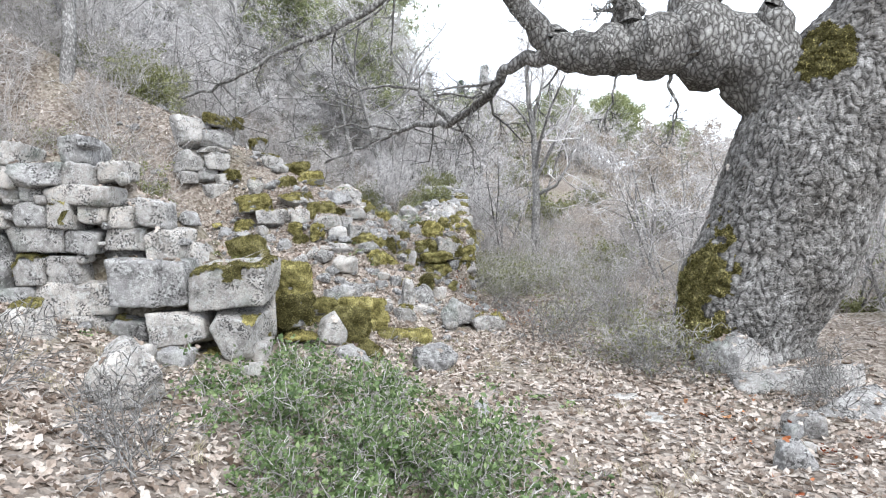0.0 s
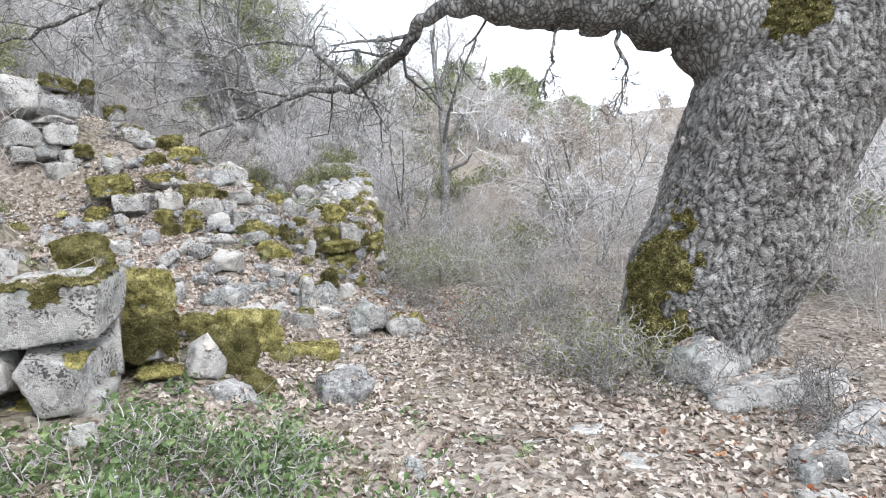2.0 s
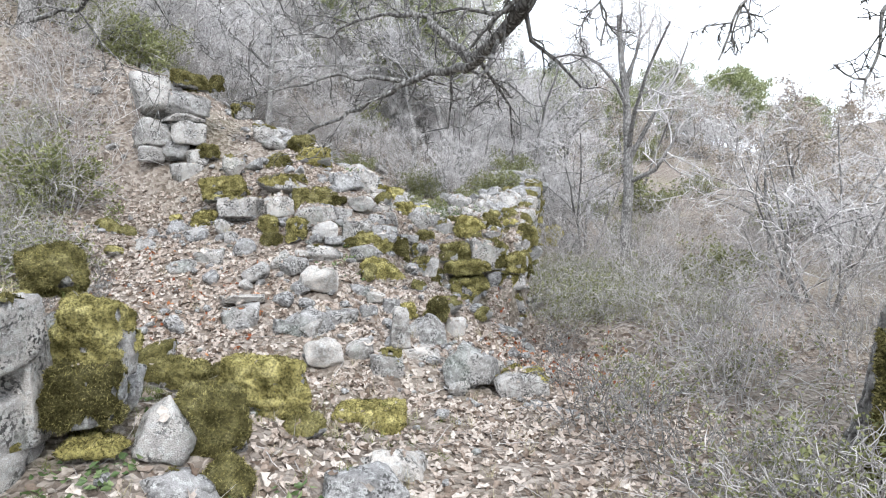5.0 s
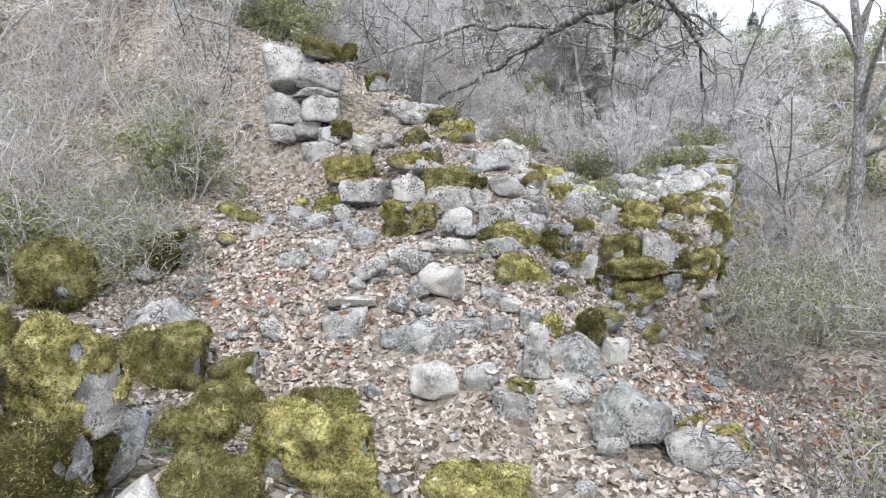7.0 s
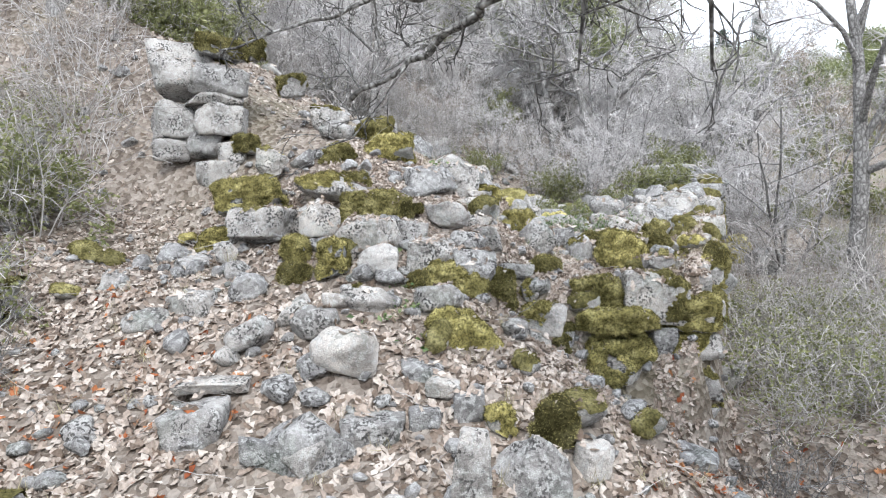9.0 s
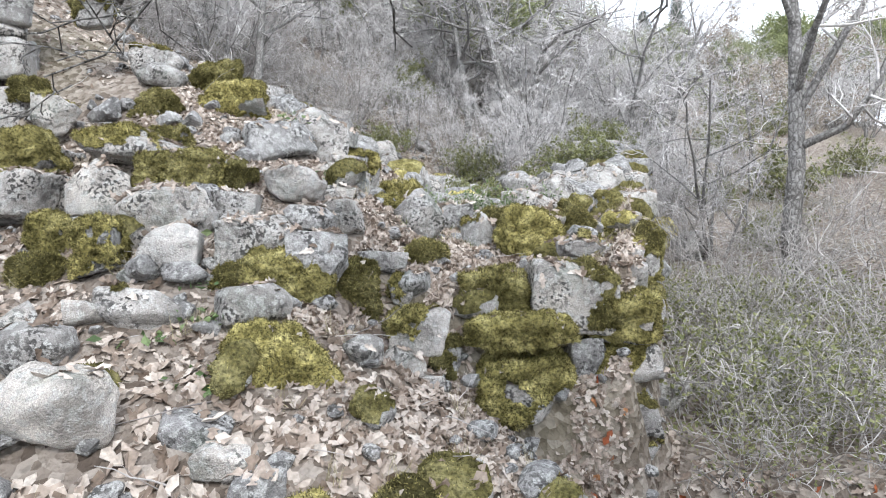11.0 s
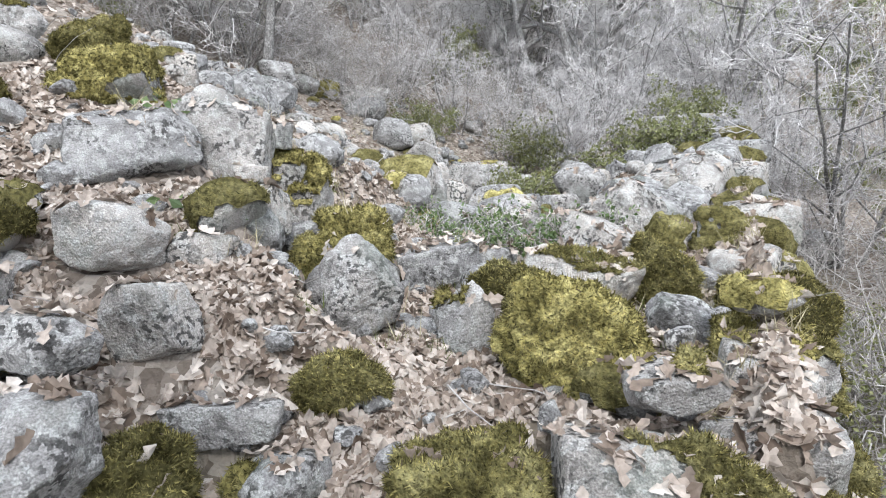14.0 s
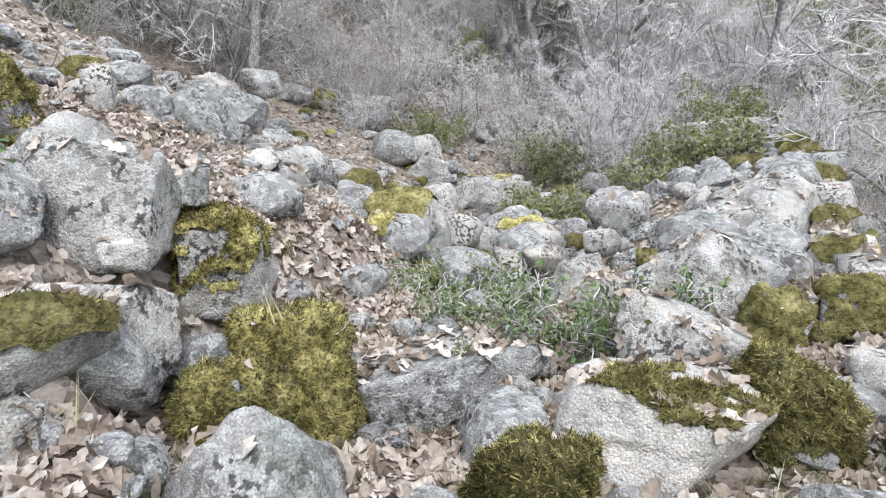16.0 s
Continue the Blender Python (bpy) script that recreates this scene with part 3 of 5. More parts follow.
def broken_pier():
    """The standing stump of wall on the bank."""
    wall = tagged(new("wall_3"), "standing stump of dry-stone wall with mossy top", "wall", kind="structure")
    stone_piece("stone", -3.97, 10.13, 2.92, 0.56, 0.41, 0.54, 39, 0.1, wall, 0.6, 4, None, "block")
    stone_piece("stone", -3.61, 10.26, 3.09, 0.43, 0.32, 0.18, 40, 0.9, wall, 0.6, 4, None, "block")
    stone_piece("stone", -3.28, 10.32, 3.06, 0.15, 0.12, 0.20, 52, 0.9, wall, 0.6, 4, None, "block")
    stone_piece("stone", -3.66, 10.24, 2.81, 0.50, 0.37, 0.27, 51, 0.0, wall, 0.6, 4, None, "block")
    stone_piece("stone", -3.65, 10.20, 2.64, 0.50, 0.26, 0.12, 55, 0.0, wall, 0.6, 4, None, "block")
    stone_piece("stone", -3.98, 10.07, 2.44, 0.43, 0.32, 0.37, 43, 0.0, wall, 0.6, 4, None, "block")
    stone_piece("stone", -3.61, 10.23, 2.47, 0.47, 0.35, 0.32, 41, 0.0, wall, 0.6, 4, None, "block")
    stone_piece("stone", -3.74, 10.13, 2.23, 0.30, 0.22, 0.21, 49, 0.0, wall, 0.6, 4, None, "block")
    stone_piece("stone", -3.99, 10.03, 2.19, 0.33, 0.24, 0.20, 44, 0.0, wall, 0.6, 4, None, "block")
    stone_piece("stone", -3.60, 10.21, 1.96, 0.47, 0.35, 0.31, 35, 0.0, wall, 0.6, 4, None, "block")
    stone_piece("stone", -3.49, 10.22, 2.17, 0.27, 0.20, 0.22, 38, 0.3, wall, 0.6, 4, None, "block")
    stone_piece("stone", -3.38, 10.26, 2.23, 0.24, 0.18, 0.17, 29, 0.9, wall, 0.6, 4, None, "block")
    stone_piece("stone", -3.01, 10.45, 2.75, 0.26, 0.20, 0.19, 32, 0.8, wall, 0.6, 4, None, "block")
    return wall


broken_pier()

# ---- fallen stones, from the track up to the terrace ----
boulder(-1.61, 10.77, 1.95, 0.45, 0.31, 0.40, 23, 0.00, "wedge")
boulder(-1.45, 10.97, 1.95, 0.11, 0.08, 0.12, 21, 0.00, "block")
boulder(-1.37, 10.68, 1.79, 0.14, 0.10, 0.08, 30, 0.00, "round")
boulder(-1.26, 10.53, 1.67, 0.24, 0.17, 0.20, 21, 0.00, "block")
boulder(-1.41, 11.01, 1.72, 0.30, 0.23, 0.32, 32, 0.50, "slab")
boulder(-1.01, 10.81, 1.50, 0.27, 0.18, 0.29, 32, 0.97, "block")
boulder(-0.80, 11.04, 1.43, 0.36, 0.24, 0.20, 31, 0.04, "block")
boulder(-0.24, 11.05, 1.39, 0.47, 0.31, 0.24, 30, 0.12, "sloper", PALE_STONE)
boulder(-0.21, 11.35, 1.46, 0.35, 0.24, 0.30, 22, 0.25, "sloper")
boulder(0.02, 11.23, 1.39, 0.20, 0.18, 0.30, 24, 0.85, "block")
boulder(-0.18, 11.81, 1.58, 0.39, 0.27, 0.33, 21, 0.04, "wedge")
boulder(0.09, 13.41, 1.73, 0.67, 0.46, 0.41, 33, 0.00, "wedge")
boulder(-0.76, 14.12, 1.67, 0.41, 0.29, 0.33, 31, 0.00, "block")
boulder(-1.45, 12.53, 1.64, 0.18, 0.19, 0.38, 25, 0.00, "block", PALE_STONE)
boulder(-1.50, 13.17, 1.40, 0.30, 0.21, 0.25, 23, 0.00, "wedge")
boulder(-3.66, 16.34, 2.22, 0.54, 0.38, 0.43, 26, 0.00, "wedge")
boulder(-3.33, 16.48, 2.31, 0.45, 0.32, 0.44, 32, 0.00, "round")
boulder(-3.19, 16.50, 2.13, 0.35, 0.25, 0.31, 25, 0.00, "round")
boulder(-4.41, 16.89, 2.81, 0.68, 0.48, 0.36, 29, 0.00, "round")
boulder(-1.92, 15.89, 1.38, 0.46, 0.33, 0.34, 28, 0.00, "wedge")
boulder(-1.11, 13.34, 1.47, 0.26, 0.19, 0.18, 27, 0.00, "round")
boulder(-0.84, 12.97, 1.40, 0.29, 0.20, 0.29, 17, 0.00, "block")
boulder(-3.27, 14.81, 1.82, 0.52, 0.36, 0.31, 17, 0.90, "round")
boulder(-2.82, 17.25, 1.83, 0.90, 0.63, 0.48, 25, 0.10, "round")
boulder(-1.50, 12.30, 1.68, 0.17, 0.12, 0.15, 22, 0.00, "block")
boulder(-0.73, 13.17, 1.58, 0.21, 0.15, 0.15, 29, 0.00, "round")
boulder(-1.15, 12.81, 1.46, 0.14, 0.13, 0.25, 29, 0.00, "block")
boulder(-0.81, 12.99, 1.18, 0.41, 0.33, 0.16, 32, 0.20, "slab")
boulder(0.01, 11.68, 1.48, 0.17, 0.14, 0.18, 19, 0.70, "slab")
boulder(0.22, 11.78, 1.50, 0.22, 0.16, 0.22, 19, 0.80, "round")
boulder(-1.18, 10.28, 1.54, 0.14, 0.10, 0.14, 18, 0.05, "round")
boulder(-0.41, 10.66, 1.42, 0.21, 0.14, 0.09, 15, 0.90, "round")
boulder(-1.05, 10.62, 1.47, 0.17, 0.12, 0.19, 32, 0.90, "round")
boulder(-1.39, 10.45, 1.72, 0.10, 0.08, 0.07, 31, 0.00, "slab")
boulder(0.14, 20.42, 2.67, 0.57, 0.46, 0.22, 21, 0.00, "slab")
boulder(-0.31, 17.89, 2.40, 0.52, 0.37, 0.31, 24, 0.00, "block")
boulder(0.48, 18.21, 2.20, 0.52, 0.37, 0.33, 27, 0.00, "block")
boulder(0.15, 18.01, 2.19, 0.32, 0.23, 0.23, 16, 0.00, "block")
boulder(-5.13, 16.56, 3.35, 0.34, 0.24, 0.30, 22, 0.00, "round")
boulder(-4.94, 14.85, 2.99, 0.51, 0.36, 0.41, 28, 0.00, "round")
boulder(-4.44, 15.04, 3.03, 0.40, 0.28, 0.29, 26, 0.00, "round")
boulder(-4.58, 12.68, 3.05, 0.32, 0.22, 0.32, 17, 0.00, "block")
boulder(-4.28, 12.82, 2.90, 0.44, 0.31, 0.33, 32, 0.10, "round")
boulder(-2.45, 11.52, 2.36, 0.15, 0.10, 0.21, 29, 0.00, "block")
boulder(-2.54, 11.50, 2.35, 0.26, 0.18, 0.11, 16, 0.10, "round")
boulder(-3.88, 12.95, 2.77, 0.27, 0.19, 0.23, 33, 0.00, "round")
boulder(-0.78, 10.36, 1.44, 0.31, 0.21, 0.32, 23, 0.00, "wedge")
boulder(-0.45, 10.42, 1.36, 0.17, 0.15, 0.24, 25, 0.25, "wedge", PALE_STONE)
boulder(-1.23, 10.27, 1.56, 0.23, 0.16, 0.13, 23, 0.05, "round")
boulder(-1.36, 10.04, 1.61, 0.34, 0.23, 0.22, 18, 0.00, "round", PALE_STONE)
boulder(-0.99, 9.83, 1.44, 0.20, 0.14, 0.21, 17, 0.05, "block")
boulder(-1.05, 9.63, 1.45, 0.23, 0.16, 0.13, 6, 0.10, "round")
boulder(-0.95, 9.47, 1.27, 0.28, 0.19, 0.31, 19, 0.00, "wedged")
boulder(-0.78, 9.83, 1.24, 0.24, 0.16, 0.10, 20, 0.10, "block")
boulder(-0.65, 10.07, 1.25, 0.18, 0.13, 0.12, 14, 1.00, "round")
boulder(0.12, 10.19, 1.31, 0.22, 0.15, 0.09, 24, 0.10, "block")
boulder(0.11, 10.06, 1.07, 0.46, 0.32, 0.38, 13, 0.40, "block")
boulder(-0.27, 9.98, 1.07, 0.31, 0.21, 0.25, 5, 1.00, "block")
boulder(-0.14, 10.40, 1.35, 0.38, 0.26, 0.27, 19, 0.97, "round")
boulder(-2.26, 10.87, 2.20, 0.44, 0.30, 0.25, 22, 0.90, "block")
boulder(-2.46, 10.98, 2.37, 0.31, 0.21, 0.26, 13, 0.97, "round")
boulder(-1.96, 10.71, 1.97, 0.26, 0.21, 0.14, 21, 0.15, "slab")
boulder(-1.20, 10.25, 1.56, 0.21, 0.17, 0.11, 25, 0.05, "slab")
boulder(1.29, 16.87, 0.90, 0.55, 0.39, 0.50, 26, 0.00, "round")
boulder(-2.19, 10.11, 1.83, 0.23, 0.16, 0.22, 21, 1.00, "round")
boulder(-1.86, 9.86, 1.63, 0.34, 0.24, 0.30, 21, 0.97, "block")
boulder(-1.65, 9.94, 1.63, 0.18, 0.13, 0.12, 25, 0.95, "round", PALE_STONE)
boulder(-2.56, 10.45, 2.10, 0.31, 0.22, 0.26, 21, 0.97, "round")
boulder(-2.88, 10.85, 2.53, 0.36, 0.25, 0.26, 23, 0.20, "round")
boulder(-1.63, 9.94, 1.53, 0.23, 0.16, 0.12, 10, 0.00, "round", PALE_STONE)
boulder(-1.80, 9.89, 1.45, 0.19, 0.15, 0.06, 6, 0.00, "slab")
boulder(-1.25, 9.49, 1.35, 0.33, 0.26, 0.24, 17, 0.05, "slab")
boulder(-1.07, 9.42, 1.18, 0.40, 0.28, 0.25, 18, 1.00, "round")
boulder(-1.25, 9.32, 1.16, 0.16, 0.11, 0.18, 18, 1.00, "round")
boulder(-0.90, 9.04, 0.89, 0.46, 0.32, 0.36, 25, 1.00, "round")
boulder(-0.54, 9.66, 0.94, 0.29, 0.22, 0.24, 10, 0.50, "slab", PALE_STONE)
boulder(-0.83, 9.65, 1.09, 0.16, 0.17, 0.30, 21, 1.00, "block")
boulder(-0.91, 9.60, 0.94, 0.16, 0.13, 0.19, 24, 1.00, "round")
boulder(-0.67, 9.76, 1.10, 0.12, 0.08, 0.16, 14, 0.50, "round")
boulder(-0.59, 9.51, 0.82, 0.24, 0.17, 0.19, 8, 0.00, "wedge")
boulder(-0.70, 9.47, 0.72, 0.22, 0.16, 0.18, 14, 0.00, "round")
boulder(-0.44, 9.52, 0.75, 0.13, 0.09, 0.11, 8, 0.00, "block")
boulder(-0.13, 9.82, 0.94, 0.46, 0.36, 0.14, 17, 0.95, "slab")
boulder(-0.10, 9.80, 0.77, 0.43, 0.33, 0.16, 14, 0.90, "slab")
boulder(-0.08, 9.71, 0.66, 0.38, 0.26, 0.20, 20, 0.70, "block")
boulder(0.15, 10.00, 0.76, 0.18, 0.18, 0.31, 19, 0.00, "block")
boulder(0.29, 10.11, 0.71, 0.13, 0.15, 0.28, 7, 0.00, "block")
boulder(0.23, 10.13, 0.92, 0.14, 0.10, 0.10, 22, 0.95, "block")
boulder(0.39, 10.21, 0.98, 0.15, 0.13, 0.20, 22, 0.95, "block")
boulder(-0.41, 9.65, 0.83, 0.13, 0.09, 0.16, 11, 0.80, "round")
boulder(-2.85, 9.67, 1.75, 0.49, 0.39, 0.27, 31, 0.95, "slab")
boulder(-2.28, 9.92, 1.83, 0.58, 0.40, 0.23, 24, 0.35, "round")
boulder(-1.89, 9.79, 1.64, 0.41, 0.33, 0.29, 26, 0.97, "slab")
boulder(-2.13, 9.51, 1.59, 0.31, 0.22, 0.29, 30, 0.00, "wedge")
boulder(-2.51, 9.40, 1.55, 0.47, 0.38, 0.25, 14, 0.10, "slab")
boulder(-1.53, 9.28, 1.32, 0.27, 0.19, 0.22, 14, 0.00, "round", PALE_STONE)
boulder(-1.50, 9.72, 1.50, 0.23, 0.19, 0.16, 18, 0.00, "slab")
boulder(-2.92, 9.38, 1.42, 0.28, 0.20, 0.17, 21, 0.95, "round")
boulder(-2.01, 9.06, 1.21, 0.18, 0.12, 0.15, 22, 0.95, "round")
boulder(-1.79, 9.16, 1.33, 0.16, 0.14, 0.25, 30, 0.90, "block")
boulder(-2.81, 9.08, 1.26, 0.32, 0.23, 0.20, 26, 0.00, "round")
boulder(-3.14, 8.75, 1.08, 0.33, 0.23, 0.35, 27, 0.00, "round")
boulder(-2.63, 8.46, 0.97, 0.31, 0.22, 0.20, 30, 0.00, "round")
boulder(-2.46, 8.65, 1.06, 0.28, 0.23, 0.17, 14, 0.00, "slab")
boulder(-2.28, 8.62, 0.97, 0.24, 0.17, 0.18, 23, 0.00, "round")
boulder(-1.45, 9.00, 1.11, 0.35, 0.24, 0.20, 25, 0.10, "round")
boulder(-1.30, 8.45, 0.91, 0.35, 0.25, 0.26, 16, 0.00, "round", PALE_STONE)
boulder(-1.61, 8.66, 1.01, 0.28, 0.19, 0.19, 30, 0.00, "round")
boulder(-0.96, 8.66, 0.81, 0.26, 0.21, 0.09, 12, 0.00, "slab")
boulder(-0.79, 8.57, 0.76, 0.18, 0.13, 0.11, 14, 0.00, "block")
boulder(-0.63, 8.49, 0.70, 0.16, 0.11, 0.16, 29, 0.00, "block")
boulder(-0.80, 8.36, 0.65, 0.17, 0.12, 0.14, 24, 0.00, "block")
boulder(-1.02, 8.25, 0.60, 0.31, 0.25, 0.18, 26, 0.00, "slab")
boulder(-0.47, 8.49, 0.64, 0.14, 0.10, 0.14, 28, 0.80, "round")
boulder(-0.22, 8.50, 0.65, 0.19, 0.13, 0.25, 18, 0.90, "round")
boulder(-1.24, 8.02, 0.56, 0.53, 0.36, 0.36, 23, 0.00, "wedge")
boulder(-1.79, 7.94, 0.59, 0.30, 0.23, 0.33, 20, 0.10, "block")
boulder(-1.88, 8.17, 0.76, 0.40, 0.32, 0.08, 32, 0.00, "slab")
boulder(-0.44, 8.00, 0.59, 0.17, 0.17, 0.37, 24, 0.04, "block")
boulder(-0.27, 8.30, 0.51, 0.40, 0.28, 0.36, 25, 0.00, "wedge")
boulder(-0.04, 8.47, 0.54, 0.16, 0.13, 0.17, 27, 0.00, "slab", PALE_STONE)
boulder(-0.45, 9.53, 0.73, 0.14, 0.10, 0.14, 18, 0.00, "block")
boulder(-2.68, 7.17, 0.71, 0.50, 0.35, 0.30, 27, 0.10, "wedge")
boulder(-2.47, 7.06, 0.49, 0.59, 0.40, 0.40, 14, 0.95, "block")
boulder(-1.70, 6.73, 0.45, 0.35, 0.24, 0.21, 22, 0.90, "round")
boulder(-1.35, 7.06, 0.39, 0.39, 0.27, 0.16, 20, 0.95, "round")
boulder(-0.94, 7.58, 0.45, 0.30, 0.21, 0.24, 28, 0.00, "round", PALE_STONE)
boulder(-0.46, 7.65, 0.34, 0.25, 0.18, 0.23, 25, 0.20, "block")
boulder(-0.28, 8.05, 0.35, 0.39, 0.31, 0.17, 23, 0.00, "slab")
boulder(-0.07, 8.52, 0.23, 0.23, 0.16, 0.20, 15, 0.00, "block")
boulder(0.22, 8.14, 0.21, 0.30, 0.24, 0.14, 14, 0.20, "slab")
boulder(-1.36, 5.61, 0.92, 0.41, 0.29, 0.37, 1, 0.97, "block")
boulder(-1.25, 5.43, 0.70, 0.28, 0.19, 0.26, 12, 0.97, "block")
boulder(-1.55, 5.37, 0.74, 0.29, 0.28, 0.53, 14, 0.30, "block")
boulder(-0.79, 6.27, 0.54, 0.49, 0.34, 0.35, 13, 0.97, "block")
boulder(-0.82, 5.72, 0.52, 0.31, 0.21, 0.32, 16, 0.97, "block")
boulder(-0.96, 5.55, 0.53, 0.25, 0.17, 0.31, 3, 0.00, "wedge")
boulder(-0.35, 6.77, 0.21, 0.44, 0.35, 0.18, 16, 0.93, "slab")
boulder(-0.04, 6.13, 0.16, 0.42, 0.29, 0.28, 14, 0.04, "wedge")
boulder(0.75, 7.46, 0.03, 0.65, 0.51, 0.27, 1, 0.02, "slab")
boulder(-1.14, 5.95, 0.66, 0.26, 0.18, 0.15, 5, 0.90, "round")
boulder(0.18, 7.71, 0.38, 0.42, 0.29, 0.38, 4, 0.05, "wedge")
boulder(0.54, 7.82, 0.24, 0.42, 0.34, 0.19, 9, 0.30, "slab")
boulder(-0.46, 7.75, 0.32, 0.22, 0.19, 0.30, 19, 0.30, "block")
boulder(-1.80, 5.91, 1.20, 0.33, 0.23, 0.26, 5, 0.95, "round")
boulder(-1.21, 5.42, 0.48, 0.24, 0.17, 0.07, 12, 0.90, "round")
boulder(0.67, 7.07, -0.06, 0.32, 0.26, 0.08, 5, 0.00, "slab")
boulder(-0.81, 5.42, 0.27, 0.52, 0.36, 0.31, -10, 0.10, "wedge")
boulder(-0.66, 5.56, 0.32, 0.25, 0.18, 0.16, -7, 0.90, "round")
boulder(2.60, 5.70, 0.28, 0.62, 0.43, 0.38, -11, 0.00, "wedge")
boulder(2.99, 5.45, 0.07, 1.11, 0.85, 0.30, -7, 0.00, "slab")
boulder(2.42, 4.22, 0.10, 0.29, 0.20, 0.16, -13, 0.00, "block")
boulder(1.58, 4.42, 0.02, 0.53, 0.42, 0.07, -17, 0.00, "slab", PALE_STONE)
boulder(1.39, 4.96, 0.07, 0.26, 0.21, 0.06, -17, 0.00, "slab")
boulder(2.22, 5.12, -0.01, 0.24, 0.17, 0.18, -12, 0.90, "round")
boulder(-2.26, 4.49, 0.40, 0.43, 0.30, 0.38, 5, 0.00, "block", PALE_STONE)
boulder(-1.95, 4.63, 0.46, 0.28, 0.20, 0.16, 4, 0.00, "block", PALE_STONE)
boulder(-1.36, 4.60, 0.38, 0.18, 0.13, 0.12, 1, 0.00, "block", PALE_STONE)
boulder(-2.92, 4.48, 0.72, 0.39, 0.27, 0.36, 5, 0.30, "block")
boulder(2.22, 3.95, -0.03, 0.28, 0.20, 0.22, -1, 0.00, "block")
boulder(2.29, 4.13, 0.08, 0.14, 0.10, 0.13, 9, 0.00, "block")
boulder(-0.73, 13.75, 1.70, 0.39, 0.29, 0.36, -5, 0.0)
boulder(-0.13, 13.01, 1.66, 0.31, 0.23, 0.24, -8, 0.0)
boulder(-2.37, 14.59, 1.66, 0.37, 0.36, 0.62, 36, 0.0)
boulder(-2.63, 14.42, 1.64, 0.29, 0.21, 0.29, 35, 0.0)
boulder(-2.29, 16.79, 1.68, 0.43, 0.32, 0.48, 25, 0.0)
boulder(-2.59, 16.65, 1.73, 0.97, 0.70, 0.47, 9, 0.0)
boulder(-2.42, 16.58, 1.68, 0.42, 0.31, 0.47, 4, 0.3)
boulder(-3.03, 14.47, 1.92, 0.43, 0.31, 0.31, 41, 0.9)
boulder(-3.54, 16.11, 2.36, 0.53, 0.39, 0.47, 20, 0.0)
boulder(-3.21, 16.25, 2.10, 0.46, 0.34, 0.36, 17, 0.0)
boulder(-3.10, 16.27, 2.02, 0.42, 0.31, 0.29, 38, 0.0)
boulder(-4.44, 17.09, 2.89, 0.70, 0.51, 0.38, 41, 0.0)
boulder(-5.08, 16.45, 3.14, 0.47, 0.35, 0.32, 30, 0.0)
boulder(-5.16, 15.16, 3.04, 0.50, 0.37, 0.27, 55, 0.0)
boulder(-5.36, 15.04, 3.11, 0.61, 0.36, 0.21, 45, 0.2)
boulder(-4.94, 16.80, 3.08, 0.43, 0.32, 0.28, 39, 0.9)
boulder(0.09, 17.09, 2.30, 0.40, 0.30, 0.18, -0, 0.0)
boulder(0.05, 17.04, 2.41, 0.42, 0.27, 0.20, -10, 0.0)
boulder(-0.23, 16.99, 2.24, 0.46, 0.39, 0.14, 4, 0.0)
boulder(-0.27, 16.92, 2.36, 0.48, 0.35, 0.27, 14, 0.0)
boulder(0.36, 17.16, 2.33, 0.39, 0.29, 0.20, -8, 0.0)
boulder(0.60, 17.27, 1.58, 0.24, 0.23, 0.56, -37, 0.0)
boulder(0.62, 17.23, 1.50, 0.26, 0.21, 0.43, -15, 0.0)
boulder(-1.68, 10.45, 1.89, 0.43, 0.32, 0.28, 47, 0.0)
boulder(-4.65, 17.43, 3.02, 0.76, 0.56, 0.41, 22, 0.0)
boulder(-2.54, 14.31, 1.65, 0.70, 0.51, 0.43, 23, 0.0)
boulder(0.93, 17.71, 1.06, 0.44, 0.32, 0.52, 6, 1.0)
boulder(-2.55, 9.05, 1.36, 0.15, 0.11, 0.17, 36, 0.0)
boulder(-1.73, 9.48, 1.46, 0.42, 0.31, 0.30, 30, 0.0)
boulder(-1.63, 9.50, 1.44, 0.29, 0.22, 0.28, 25, 0.0)
boulder(-2.13, 9.24, 1.37, 0.18, 0.13, 0.20, 38, 0.9)
boulder(-2.94, 10.07, 2.04, 0.28, 0.21, 0.26, 27, 0.1)
boulder(-0.72, 7.79, 0.44, 0.25, 0.18, 0.18, 29, 0.0)
boulder(-1.44, 5.75, 0.61, 0.40, 0.33, 0.33, 55, 0.0)
boulder(-1.41, 5.65, 0.61, 0.28, 0.21, 0.30, 32, 1.0)
boulder(-3.69, 8.13, 1.00, 0.57, 0.42, 0.37, 40, 1.0)
boulder(-1.75, 5.60, 0.95, 0.17, 0.18, 0.31, 37, 1.0)
boulder(-0.55, 6.19, 0.35, 0.23, 0.17, 0.12, 25, 0.8)
boulder(-1.89, 3.75, 0.56, 0.42, 0.31, 0.44, 29, 0.0)
boulder(2.03, 3.63, 0.08, 0.23, 0.17, 0.24, -30, 0.0)
boulder(-0.07, 5.70, 0.23, 0.39, 0.29, 0.30, 10, 0.0)
boulder(2.98, 4.63, 0.11, 0.58, 0.42, 0.25, -24, 0.0)
boulder(-2.14, 5.41, 1.49, 0.18, 0.14, 0.13, 28, 0.0)


